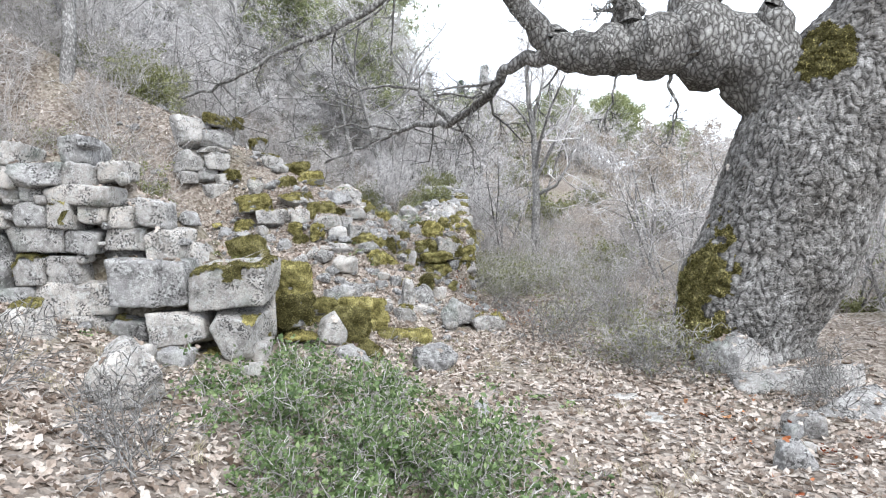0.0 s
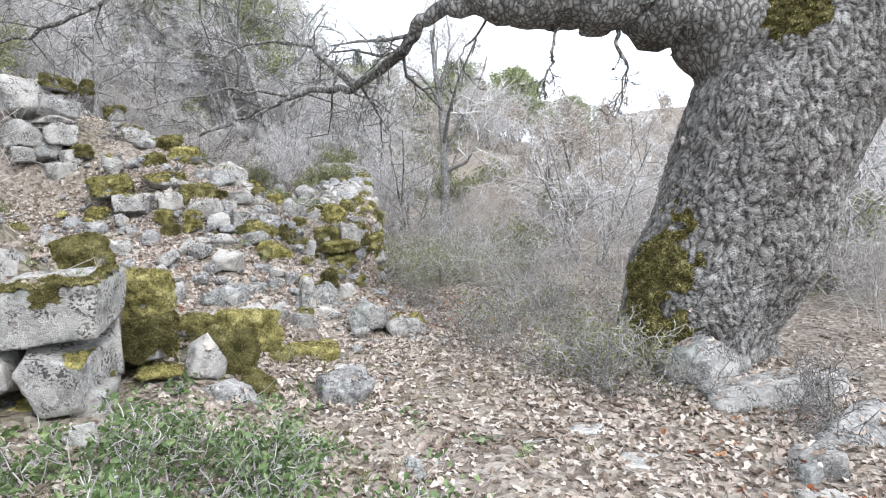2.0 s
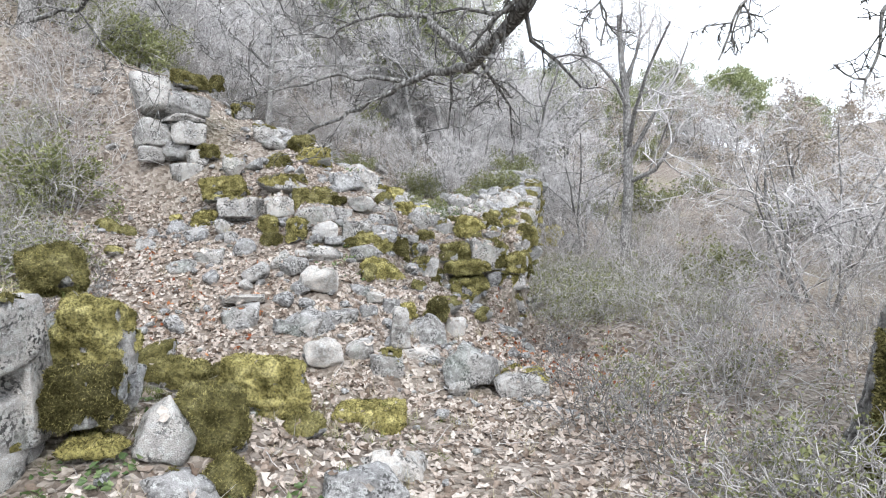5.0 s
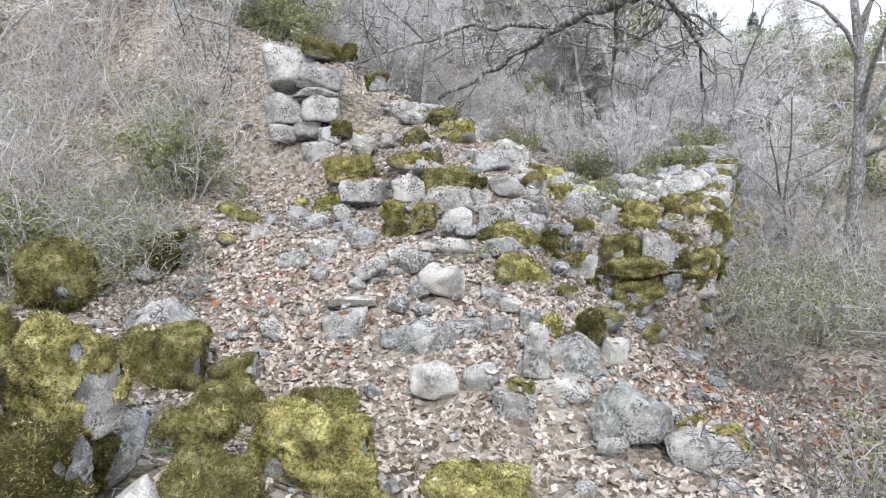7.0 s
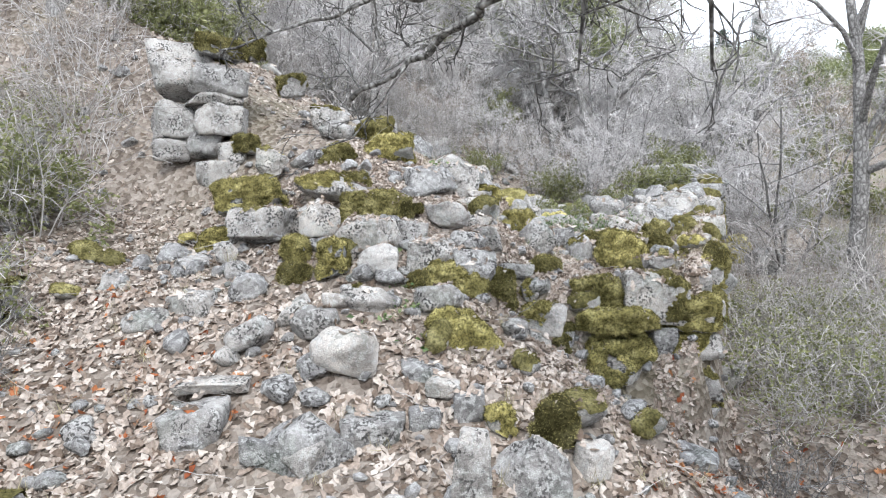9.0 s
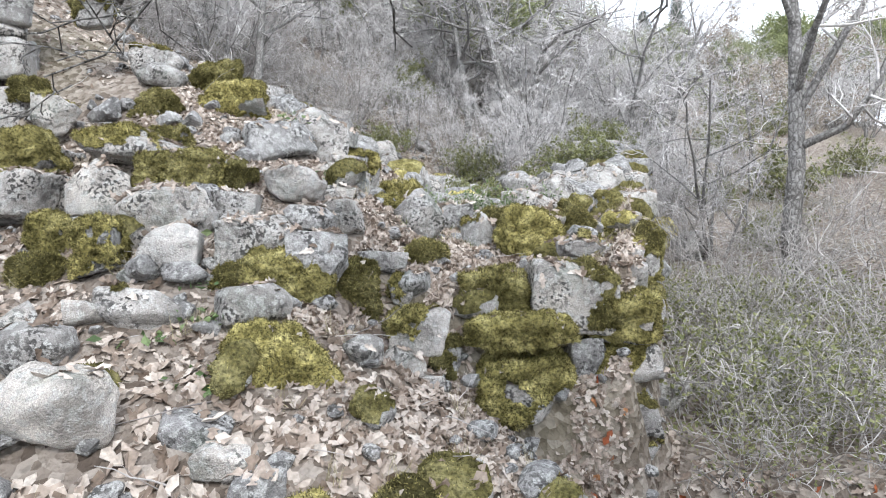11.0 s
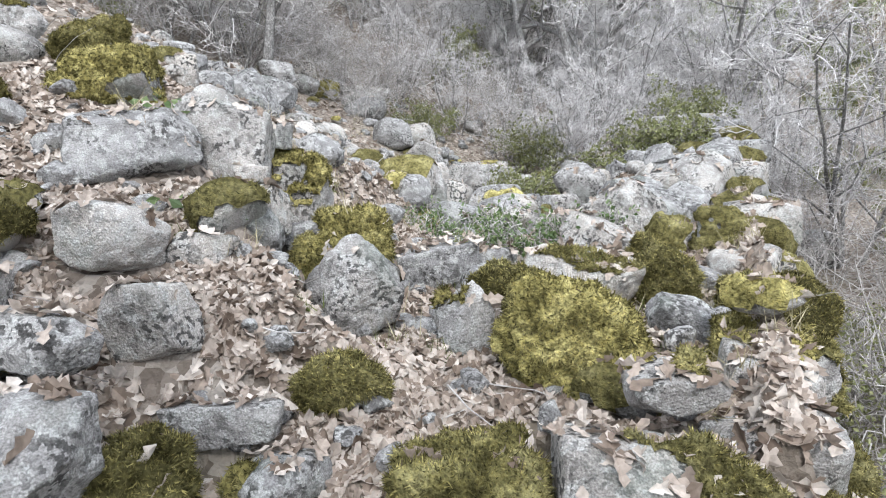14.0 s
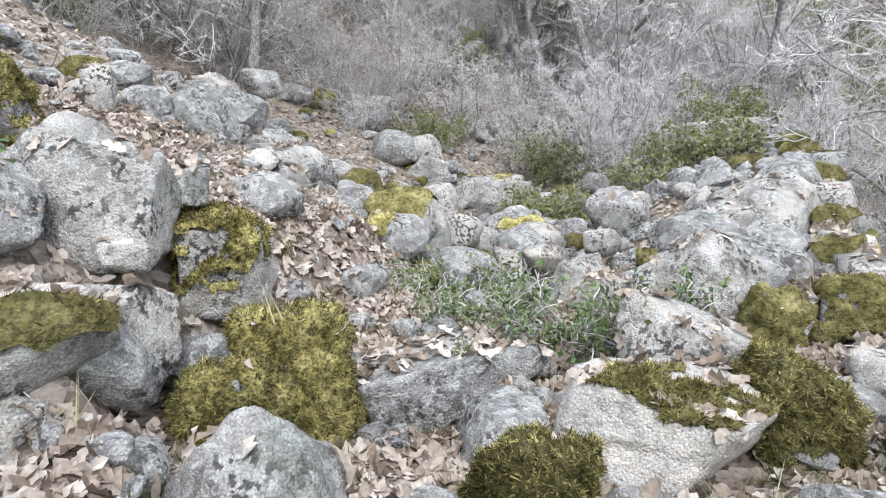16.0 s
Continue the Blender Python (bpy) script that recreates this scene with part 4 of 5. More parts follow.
for k, (x, y, w, h) in enumerate(((-6.3, 11.7, 0.8, 0.4), (-6.9, 12.0, 0.9, 0.5), (-7.6, 12.3, 0.7, 0.4), (-6.6, 12.6, 1.1, 0.35), (-7.3, 12.9, 0.8, 0.5), (-8.1, 12.8, 0.9, 0.45), (-5.9, 12.5, 0.6, 0.35), (-7.0, 13.4, 1.0, 0.4))):
    boulder(x, y, float(height(x, y)) + 0.25 * h, w, 0.5, h, 37 * k, 0.0, ('slab', 'block', 'round')[k % 3])


def loose_stones():
    """The small rubble between the larger blocks, most of it on the slope and in the hollow."""
    rng = np.random.default_rng(21)
    group = "loose rubble"
    many = Heap()
    made = 0
    shapes = [rock_shape(rng, (1, 0.8, 0.6), 3, 0.1) for _ in range(9)]
    small = [rock_shape(rng, (1, 0.8, 0.55), 3, 0.0) for _ in range(9)]
    base = []
    while made < 1900:
        x, y = rng.uniform(-5.5, 0.6), rng.uniform(4.2, 20.0)
        dens = 0.25 + 0.75 * math.exp(-((y - 9.3) / 1.6) ** 2) + (1.2 if 11.8 < y < 17.5 and -3.6 < x < 0.3 else 0) + (0.5 if 9.3 < y < 12 and -2 < x < 0.3 else 0)
        if 9.2 < y < 10.1 and x > -0.6:
            dens = 1.6
        if y < 7.4:
            dens *= 0.35
        if x < -3.4:
            dens *= 0.45
        if rng.random() > dens:
            continue
        s = min(0.05 * math.exp(abs(rng.normal(0, 0.75))), 0.32) * (1.5 if y > 12 else 1)
        v, f = (shapes if s > 0.09 else small)[rng.integers(9)]
        m = np.array(Euler((rng.normal(0, 0.3), rng.normal(0, 0.3), rng.uniform(0, 6.3))).to_matrix())
        z = float(height(x, y)) + 0.17 * s
        if s > 0.15 and len(base) < 280:
            ob = mesh_of("rubble_stone", v * s @ m.T, f, STONE)
            ob.location = (x, y, z)
            tagged(ob, "small broken grey limestone lying among dead leaves", "stone", group)
            if rng.random() < 0.3:
                moss_on(rng, v * s @ m.T, f, 0.75, ob, 0.015, 9000)
            base.append(ob)
            solid(v * s @ m.T + np.array([x, y, z]), f)
        else:
            many.add(v * s @ m.T + np.array([x, y, z]), f)
        made += 1
    tagged(many.make("rubble", STONE, None, False), "small grey limestone rubble strewn over the slope", "rubble", kind="stuff")


loose_stones()


# ---- the great oak ----
def great_oak():
    rng = np.random.default_rng(3)
    tree = tagged(new("oak_tree"), "old leaning oak with furrowed grey bark and mossy foot", "tree")
    tree.location = (2.95, 6.45, 0)
    line = spline([(0, 0.05, -0.35), (0.02, 0.0, 0.1), (0.1, -0.02, 0.6), (0.39, -0.08, 1.3), (0.60, -0.12, 2.0), (0.90, -0.2, 2.7), (1.26, -0.42, 3.4), (1.55, -0.8, 4.4)], 400)
    zs = line[:, 2]
    rad = np.interp(zs, [-0.35, 0.0, 0.3, 0.8, 1.4, 2.1, 2.6, 3.3, 5.2], [0.8, 0.68, 0.62, 0.7, 0.69, 0.71, 0.74, 0.52, 0.4])
    sides = 400
    v, f = tube(line, rad, sides)
    c = np.repeat(line, sides, 0)
    out = unit(v - c)
    ang = np.arctan2(out[:, 1], out[:, 0])
    foot = np.clip((0.9 - v[:, 2]) / 0.9, 0, 1) ** 2
    root = 0.1 * foot * (np.cos(5 * ang + 1.1) + 0.5 * np.cos(3 * ang))
    burl = 0.05 * vnoise(v * 1.3) + 0.025 * vnoise(v * 3.1)
    p = np.stack([v[:, 0] * 15, v[:, 1] * 15, v[:, 2] * 6.5], 1)
    p = p + 1.5 * np.stack([vnoise(p * 0.7 + 9), vnoise(p * 0.7 + 31), vnoise(p * 0.7 + 57)], 1)
    cell = np.floor(p)
    d1, d2 = np.full(len(p), 9.0), np.full(len(p), 9.0)
    for a in (-1, 0, 1):
        for b in (-1, 0, 1):
            for e in (-1, 0, 1):
                q = (cell + np.array([a, b, e])).astype(np.int64) + 500
                site = q - 500 + np.stack([hash3(q[:, 0], q[:, 1], q[:, 2]), hash3(q[:, 1], q[:, 2], q[:, 0] + 7), hash3(q[:, 2], q[:, 0], q[:, 1] + 13)], 1)
                d = np.linalg.norm(p - site, axis=1)
                d2 = np.where(d < d1, d1, np.minimum(d2, d))
                d1 = np.minimum(d1, d)
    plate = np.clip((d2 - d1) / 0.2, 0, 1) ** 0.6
    v = v + out * (root + burl + 0.02 * plate + 0.012 * vnoise(v * 28))[:, None]
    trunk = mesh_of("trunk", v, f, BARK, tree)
    # plate mask also drives the furrow darkness and shade painted in the bark colour
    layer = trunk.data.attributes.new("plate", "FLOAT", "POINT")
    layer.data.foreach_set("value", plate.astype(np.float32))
    solid(v + np.array([2.95, 6.45, 0]), np.vstack([f[:, [0, 1, 2]], f[:, [0, 2, 3]]])[::7])
    # moss climbing the shaded side of the foot, and in the crotch
    h = Heap()
    tri = np.vstack([f[:, [0, 1, 2]], f[:, [0, 2, 3]]])
    n = normals_of(v, tri)
    for mid, wide, tall, k in (((-0.62, -0.3, 0.75), 0.46, 0.95, 16000), ((0.5, -0.62, 3.0), 0.22, 0.4, 1500), ((-0.55, -0.5, 0.1), 0.5, 0.35, 2500)):
        q = (v - np.array(mid)) / np.array([wide, wide, tall])
        cover = 1 - (q ** 2).sum(1) + 1.0 * vnoise(v * 4.5) + 0.6 * vnoise(v * 14)
        keep = (cover[tri] > 0.15).all(1)
        if not keep.any():
            continue
        w = v + n * (np.clip(cover, 0, 1) * 0.035 * (0.7 + 0.6 * vnoise(v * 30)) + 0.004)[:, None]
        g = tri[keep]
        used = np.unique(g)
        back = np.zeros(len(v), int)
        back[used] = np.arange(len(used))
        h.add(w[used], back[g])
        b, bn = scatter_on(rng, w, g, k)
        h.add(*blades(rng, b, bn, 0.022, 0.006, 0.8))
    h.make("moss", MOSS, tree, label="thick olive moss on the bark")

    twigs = Heap()
    opt = dict(bend=0.24, lift=0.0, thin=0.0032, kids=[5, 5, 4, 0], spread=0.9, ratio=0.5, twig=2, tips=[])
    opt["from"] = 0.15

    def limb(points, r0, r1, kids, length, n=26, droop=0.0):
        pts = spline(points, n) - np.array([2.95, 6.45, 0])
        pts[2:] += rng.normal(0, 0.012 + 0.05 * min(r0, 0.1), (n - 2, 3))
        r = (r1 + (r0 - r1) * (1 - np.linspace(0, 1, n)) ** 1.5) * rng.uniform(0.9, 1.12, n)
        part = Heap()
        fine = spline(pts, n * 4)
        tv, tf = tube(fine, np.interp(np.linspace(0, n - 1, n * 4), np.arange(n), r), 30 if r0 > 0.1 else 9)
        cc = np.repeat(fine, 30 if r0 > 0.1 else 9, 0)
        tv = tv + (tv - cc) * (0.1 * vnoise(tv * 7) + 0.07 * vnoise(tv * 22))[:, None]
        part.add(tv, tf)
        part.make("limb", LIMB, tree)
        for k in range(kids):
            i = rng.integers(n // 4, n - 1)
            d = unit(pts[i + 1] - pts[i - 1])
            side = unit(np.cross(d, rng.normal(0, 1, 3)) + np.array([0, 0, droop]))
            wood = Heap()
            grow(rng, (wood, twigs), pts[i], d * 0.5 + side, length * rng.uniform(0.5, 1.2), max(r[i] * 0.38, 0.007), 1, 3, opt)
            wood.make("branch", LIMB, tree)

    limb([(3.72, 6.3, 1.9), (3.5, 6.33, 2.55), (3.12, 6.38, 3.02), (2.6, 6.45, 3.25), (2.1, 6.5, 3.23), (1.7, 6.6, 3.2), (1.29, 6.75, 3.24), (1.1, 6.8, 3.42), (0.88, 6.8, 3.65), (0.6, 6.8, 4.0)], 0.58, 0.1, 1, 0.5, 30)
    limb([(1.45, 6.68, 3.2), (1.0, 6.9, 3.24), (0.73, 7.1, 3.16), (0.5, 7.4, 2.92), (0.11, 8.1, 2.72), (-0.3, 8.7, 2.8), (-0.75, 8.9, 2.68), (-1.2, 9.1, 2.52), (-1.7, 9.2, 2.36)], 0.095, 0.016, 15, 0.8, 34)
    limb([(3.3, 6.2, 2.9), (3.18, 6.12, 3.25), (3.12, 6.1, 3.42), (3.1, 6.08, 3.5)], 0.2, 0.1, 0, 0.5, 10)
    limb([(2.5, 6.45, 3.1), (2.45, 6.45, 3.5), (2.4, 6.4, 4.0), (2.2, 6.3, 5.2)], 0.26, 0.12, 2, 0.6, 16)
    limb([(0.1, 8.1, 2.75), (-0.2, 8.3, 3.05), (-0.4, 8.5, 3.25), (-0.9, 8.7, 3.3), (-1.5, 8.8, 3.15)], 0.045, 0.01, 9, 0.7)
    limb([(-0.6, 8.85, 2.75), (-1.1, 8.9, 2.82), (-1.7, 8.8, 2.72), (-2.2, 8.6, 2.55)], 0.026, 0.006, 6, 0.5, 16)
    limb([(0.8, 6.8, 4.1), (0.1, 6.9, 4.1), (-0.6, 6.95, 3.85), (-1.2, 7.0, 3.55), (-1.8, 7.0, 3.3), (-2.3, 7.0, 3.0), (-2.8, 6.9, 2.8)], 0.07, 0.014, 16, 0.75, 30)
    limb([(1.95, 6.55, 3.2), (1.86, 6.55, 3.5), (1.75, 6.6, 3.9), (1.3, 6.6, 4.8)], 0.15, 0.08, 3, 0.7)
    limb([(2.05, 6.6, 3.6), (1.75, 6.5, 3.75), (1.4, 6.45, 3.8), (0.9, 6.4, 3.95)], 0.05, 0.012, 7, 0.6, 14)
    limb([(1.95, 6.6, 3.15), (1.78, 6.55, 2.98), (1.72, 6.5, 2.72), (1.62, 6.45, 2.55), (1.55, 6.4, 2.3)], 0.02, 0.006, 4, 0.3, 14, -0.6)
    limb([(2.3, 6.5, 3.05), (2.27, 6.45, 2.8), (2.33, 6.4, 2.6), (2.28, 6.4, 2.4), (2.22, 6.4, 2.1)], 0.022, 0.006, 4, 0.28, 14, -0.6)
    limb([(1.3, 6.9, 3.2), (1.12, 6.9, 2.95), (1.02, 6.85, 2.8), (1.0, 6.85, 2.5)], 0.016, 0.005, 4, 0.25, 12, -0.6)
    twigs.make("crown", LIMB, tree)
    return tree


great_oak()


# ---- bare trees and shrubs ----
def bare_tree(seed, tall, stems, label, mat, group, kids=(8, 6, 5, 0), brown=0, fine=2):
    rng = np.random.default_rng(seed)
    tree = tagged(new("bare_tree"), label, "tree", group)
    wood, twigs = Heap(), Heap()
    opt = dict(bend=0.19, lift=0.05, thin=0.0045, kids=list(kids), spread=0.9, ratio=0.45, twig=fine, tips=[])
    opt["from"] = 0.34 if stems < 3 else 0.08
    for k in range(stems):
        a = rng.uniform(0, 6.3)
        way = (0.38 * math.cos(a) * (stems > 1), 0.38 * math.sin(a) * (stems > 1), 1)
        grow(rng, (wood, twigs), (0.1 * math.cos(a), 0.1 * math.sin(a), -0.15), way, tall * rng.uniform(0.8, 1.0), 0.02 * tall / math.sqrt(stems), 0, 3, opt)
    tips = opt["tips"]
    at = np.repeat(np.array([q[0] - q[1] * 0.5 for q in tips]), 4, 0)
    way = unit(np.repeat(np.array([q[1] for q in tips]), 4, 0))
    twigs4 = [blades(rng, np.repeat(at, 2, 0), np.repeat(way, 2, 0), 0.08 * tall, 0.0022, 0.55)]
    wood.make("trunk", mat, tree)
    crown = twigs.make("crown", PALE_TWIG, tree)
    sv, sf = twigs4[0]
    mesh_of("spray", sv, sf, PALE_TWIG, crown, False)
    if brown:
        tips = opt["tips"]
        p = np.array([tips[i][0] for i in rng.integers(0, len(tips), brown)]) + rng.normal(0, 0.06, (brown, 3))
        leaf_cluster(rng, p, 0.065, 0.9).make("foliage", BROWN, tree, False)
    return tree


def leaf_cluster(rng, p, size, flat=1.0):
    """Small folded leaves at the places p, two triangles each."""
    k = len(p)
    d = unit(rng.normal(0, 1, (k, 3)) * np.array([1, 1, flat]))
    s = unit(np.cross(d, rng.normal(0, 1, (k, 3))))
    n = np.cross(d, s)
    z = size * rng.uniform(0.6, 1.3, (k, 1))
    w = z * 0.33
    v = np.stack([p, p + d * z * 0.5 + s * w + n * w * 0.4, p + d * z, p + d * z * 0.5 - s * w + n * w * 0.4], 1).reshape(-1, 3)
    i = np.arange(k)[:, None] * 4
    h = Heap()
    h.add(v, np.vstack([i + np.array([0, 1, 2]), i + np.array([0, 2, 3])]))
    return h


def shrub(seed, tall, wide, stems, label, name="shrub", leaf=None, leaves=0, size=0.03, twig=None, group="shrubs", kids=(6, 4, 0)):
    rng = np.random.default_rng(seed)
    bush = tagged(new(name), label, "shrub", group)
    twigs = Heap()
    opt = dict(bend=0.26, lift=0.015, thin=0.0024, kids=list(kids), spread=0.85, ratio=0.5, twig=1, tips=[])
    opt["from"] = 0.2
    for k in range(stems):
        a, q = rng.uniform(0, 6.3), math.sqrt(rng.random())
        way = (wide * q * math.cos(a), wide * q * math.sin(a), tall)
        wood = Heap()
        grow(rng, (wood, twigs), (0.25 * wide * q * math.cos(a), 0.25 * wide * q * math.sin(a), -0.06), way, tall * rng.uniform(0.65, 1.1), 0.0045 * max(tall, 0.7), 0, 2, opt)
        wood.make("stem", twig or TWIG, bush)
    twigs.make("crown", twig or TWIG, bush)
    if leaf:
        tips = opt["tips"]
        i = rng.integers(0, len(tips), leaves)
        p = np.array([tips[q][0] - tips[q][1] * rng.uniform(0, 3) for q in i]) + rng.normal(0, 0.02, (leaves, 3))
        leaf_cluster(rng, p, size).make("foliage", leaf, bush, False)
    return bush


def pine(seed, tall, crown, mat, label, group, slim=False):
    rng = np.random.default_rng(seed)
    tree = tagged(new("pine_tree"), label, "tree", group)
    wood, needles = Heap(), Heap()
    wood.add(*tube(wander(rng, (0, 0, -0.3), (0, 0, 1), tall, 8, 0.03, 0.02), np.linspace(0.022 * tall, 0.02, 9), 8))
    whorls = 22 if slim else 15
    for k in range(whorls):
        u = k / whorls
        z = tall * (0.22 + 0.76 * u)
        reach = crown * ((1 - u) ** 0.8 + 0.05 if slim else math.sin(math.pi * min(0.25 + 0.75 * u, 1.0)) ** 0.7 + 0.12)
        for q in range(6):
            a = rng.uniform(0, 6.3)
            r = reach * rng.uniform(0.6, 1.1)
            line = wander(rng, (0, 0, z), (math.cos(a), math.sin(a), 0.12 if slim else 0.35), r, 4, 0.12, 0.04)
            wood.add(*tube(line, np.linspace(0.02, 0.006, 5), 3))
            for w in range(int(5 + 5 * r)):
                c = line[rng.integers(1, 5)] + rng.normal(0, 0.13 + 0.06 * r, 3) * np.array([1, 1, 0.6])
                m = 12
                p = c + rng.normal(0, 0.09, (m, 3))
                needles.add(*blades(rng, p, np.tile(unit(np.array([math.cos(a), math.sin(a), 0.7])), (m, 1)), 0.26, 0.022, 0.9))
    wood.make("trunk", LIMB, tree)
    needles.make("crown", mat, tree, False)
    return tree


def stand(make, places, rng, low=0.85, high=1.15, sink=0.0):
    """The first at the first place, copies at the others."""
    first = None
    for x, y in places:
        m = Matrix.LocRotScale((x, y, float(height(x, y)) - sink), Euler((rng.normal(0, 0.03), rng.normal(0, 0.03), rng.uniform(0, 6.28))), None)
        s = rng.uniform(low, high)
        if first is None:
            first = make
            first.matrix_basis = m
            first.scale = (s, s, s)
        else:
            c = copy_thing(first, m)
            c.scale = (s, s, s)


def woods():
    rng = np.random.default_rng(17)
    grey = "bare grey deciduous tree with fine pale twigs on the hillside"
    kinds = [bare_tree(40, 4.6, 1, grey, PALE_BARK, "bare trees", (10, 8, 6, 0), 0, 3), bare_tree(41, 3.6, 2, grey, PALE_BARK, "bare trees", (7, 6, 6, 0)), bare_tree(42, 3.0, 4, "many-stemmed bare grey tree on the hillside", PALE_BARK, "bare trees", (6, 5, 4, 0)),
             bare_tree(43, 5.0, 1, grey, PALE_BARK, "bare trees", (10, 7, 6, 0)), bare_tree(44, 2.4, 6, "low bare grey thicket on the hillside", PALE_BARK, "bare trees", (6, 5, 3, 0))]
    places = [[(-5.0, 15.6)], [(0.4, 21.5)], [(-6.4, 20.3), (1.6, 17.0)], [(2.35, 15.4), (-0.9, 25.2), (-7.9, 18.6)], [(4.3, 12.0), (1.4, 20.4)]]
    for k in range(120):
        y = 19.5 + 34 * rng.random() ** 1.2
        x = rng.uniform(-0.75, 0.75) * y + 1.0
        tall = rng.random() < (0.75 if x < -2 else 0.0)
        if x < 0.5 or y > 27:
            places[rng.integers(4) if tall else 4].append((x, y))
    places[4] += [(rng.uniform(-11, -3.5), rng.uniform(20, 27)) for _ in range(8)]
    places[0] += [(rng.uniform(-7, 2), rng.uniform(20, 28)) for _ in range(10)]
    for k in range(18):
        places[rng.integers(3) + 2].append((rng.uniform(-14, -6.0), rng.uniform(8, 16)))
    for k in range(26):
        places[(4, 4, 2, 1)[k % 4]].append((rng.uniform(6.5, 17), rng.uniform(7.5, 19)))
    for k in range(56):
        places[4].append((rng.uniform(-11, 0.3), rng.uniform(21.5, 31)))
    for k in range(14):
        places[4].append((rng.uniform(-9, -5.2), rng.uniform(14, 19)))
    for kind, spot in zip(kinds, places):
        stand(kind, spot, rng, 0.8, 1.25)
    low = [(rng.uniform(-6.5, 1.2), rng.uniform(17.6, 22.5)) for _ in range(32)] + [(rng.uniform(-10, -5.6), rng.uniform(11.2, 14.5)) for _ in range(14)]
    for x, y in low:
        q = copy_thing(kinds[4], pose(x, y, float(height(x, y)) - 0.03, 0, 0, rng.uniform(0, 360)))
        w = rng.uniform(0.34, 0.6)
        q.scale = (w, w, w)
    withered = bare_tree(50, 4.4, 2, "oak holding its withered pale brown leaves", PALE_BARK, "withered oaks", (7, 6, 5, 0), 9500)
    stand(withered, [(4.7, 14.6), (6.8, 18.5), (3.2, 22), (9.5, 17), (-5, 30), (12, 26)], rng, 0.6, 0.75)
    green = pine(60, 7.5, 1.9, NEEDLE, "broad green pine tree on the hillside", "pine trees")
    stand(green, [(-3.0, 22.5), (-9.0, 21), (-6.0, 24), (-11, 27), (-13, 21), (-7.0, 33), (-16, 30), (-8, 36), (-11, 16), (-20, 36), (-9, 42)], rng, 0.75, 1.05)
    tall = pine(63, 10.5, 2.7, NEEDLE, "tall broad green pine on the crest", "pine trees")
    stand(tall, [(-9.5, 35), (-6.2, 38), (-3.2, 37), (-13, 33), (-17, 38)], rng, 0.8, 1.1)
    young = pine(62, 3.6, 1.3, NEEDLE, "small rounded green pine on the hillside", "pine trees")
    stand(young, [(3.5, 30), (6.5, 34), (0.5, 33), (10, 38), (6.5, 36), (14, 44), (-1.2, 27), (9.5, 36), (2.2, 36), (12, 34)], rng, 0.7, 1.15)
    dark = pine(61, 8.5, 1.35, BLUE_NEEDLE, "slender dark conifer on the ridge", "dark conifers", True)
    stand(dark, [(1.0, 33), (2.6, 40), (7.8, 42), (-1.0, 41), (11, 40)], rng, 0.4, 0.62)


woods()


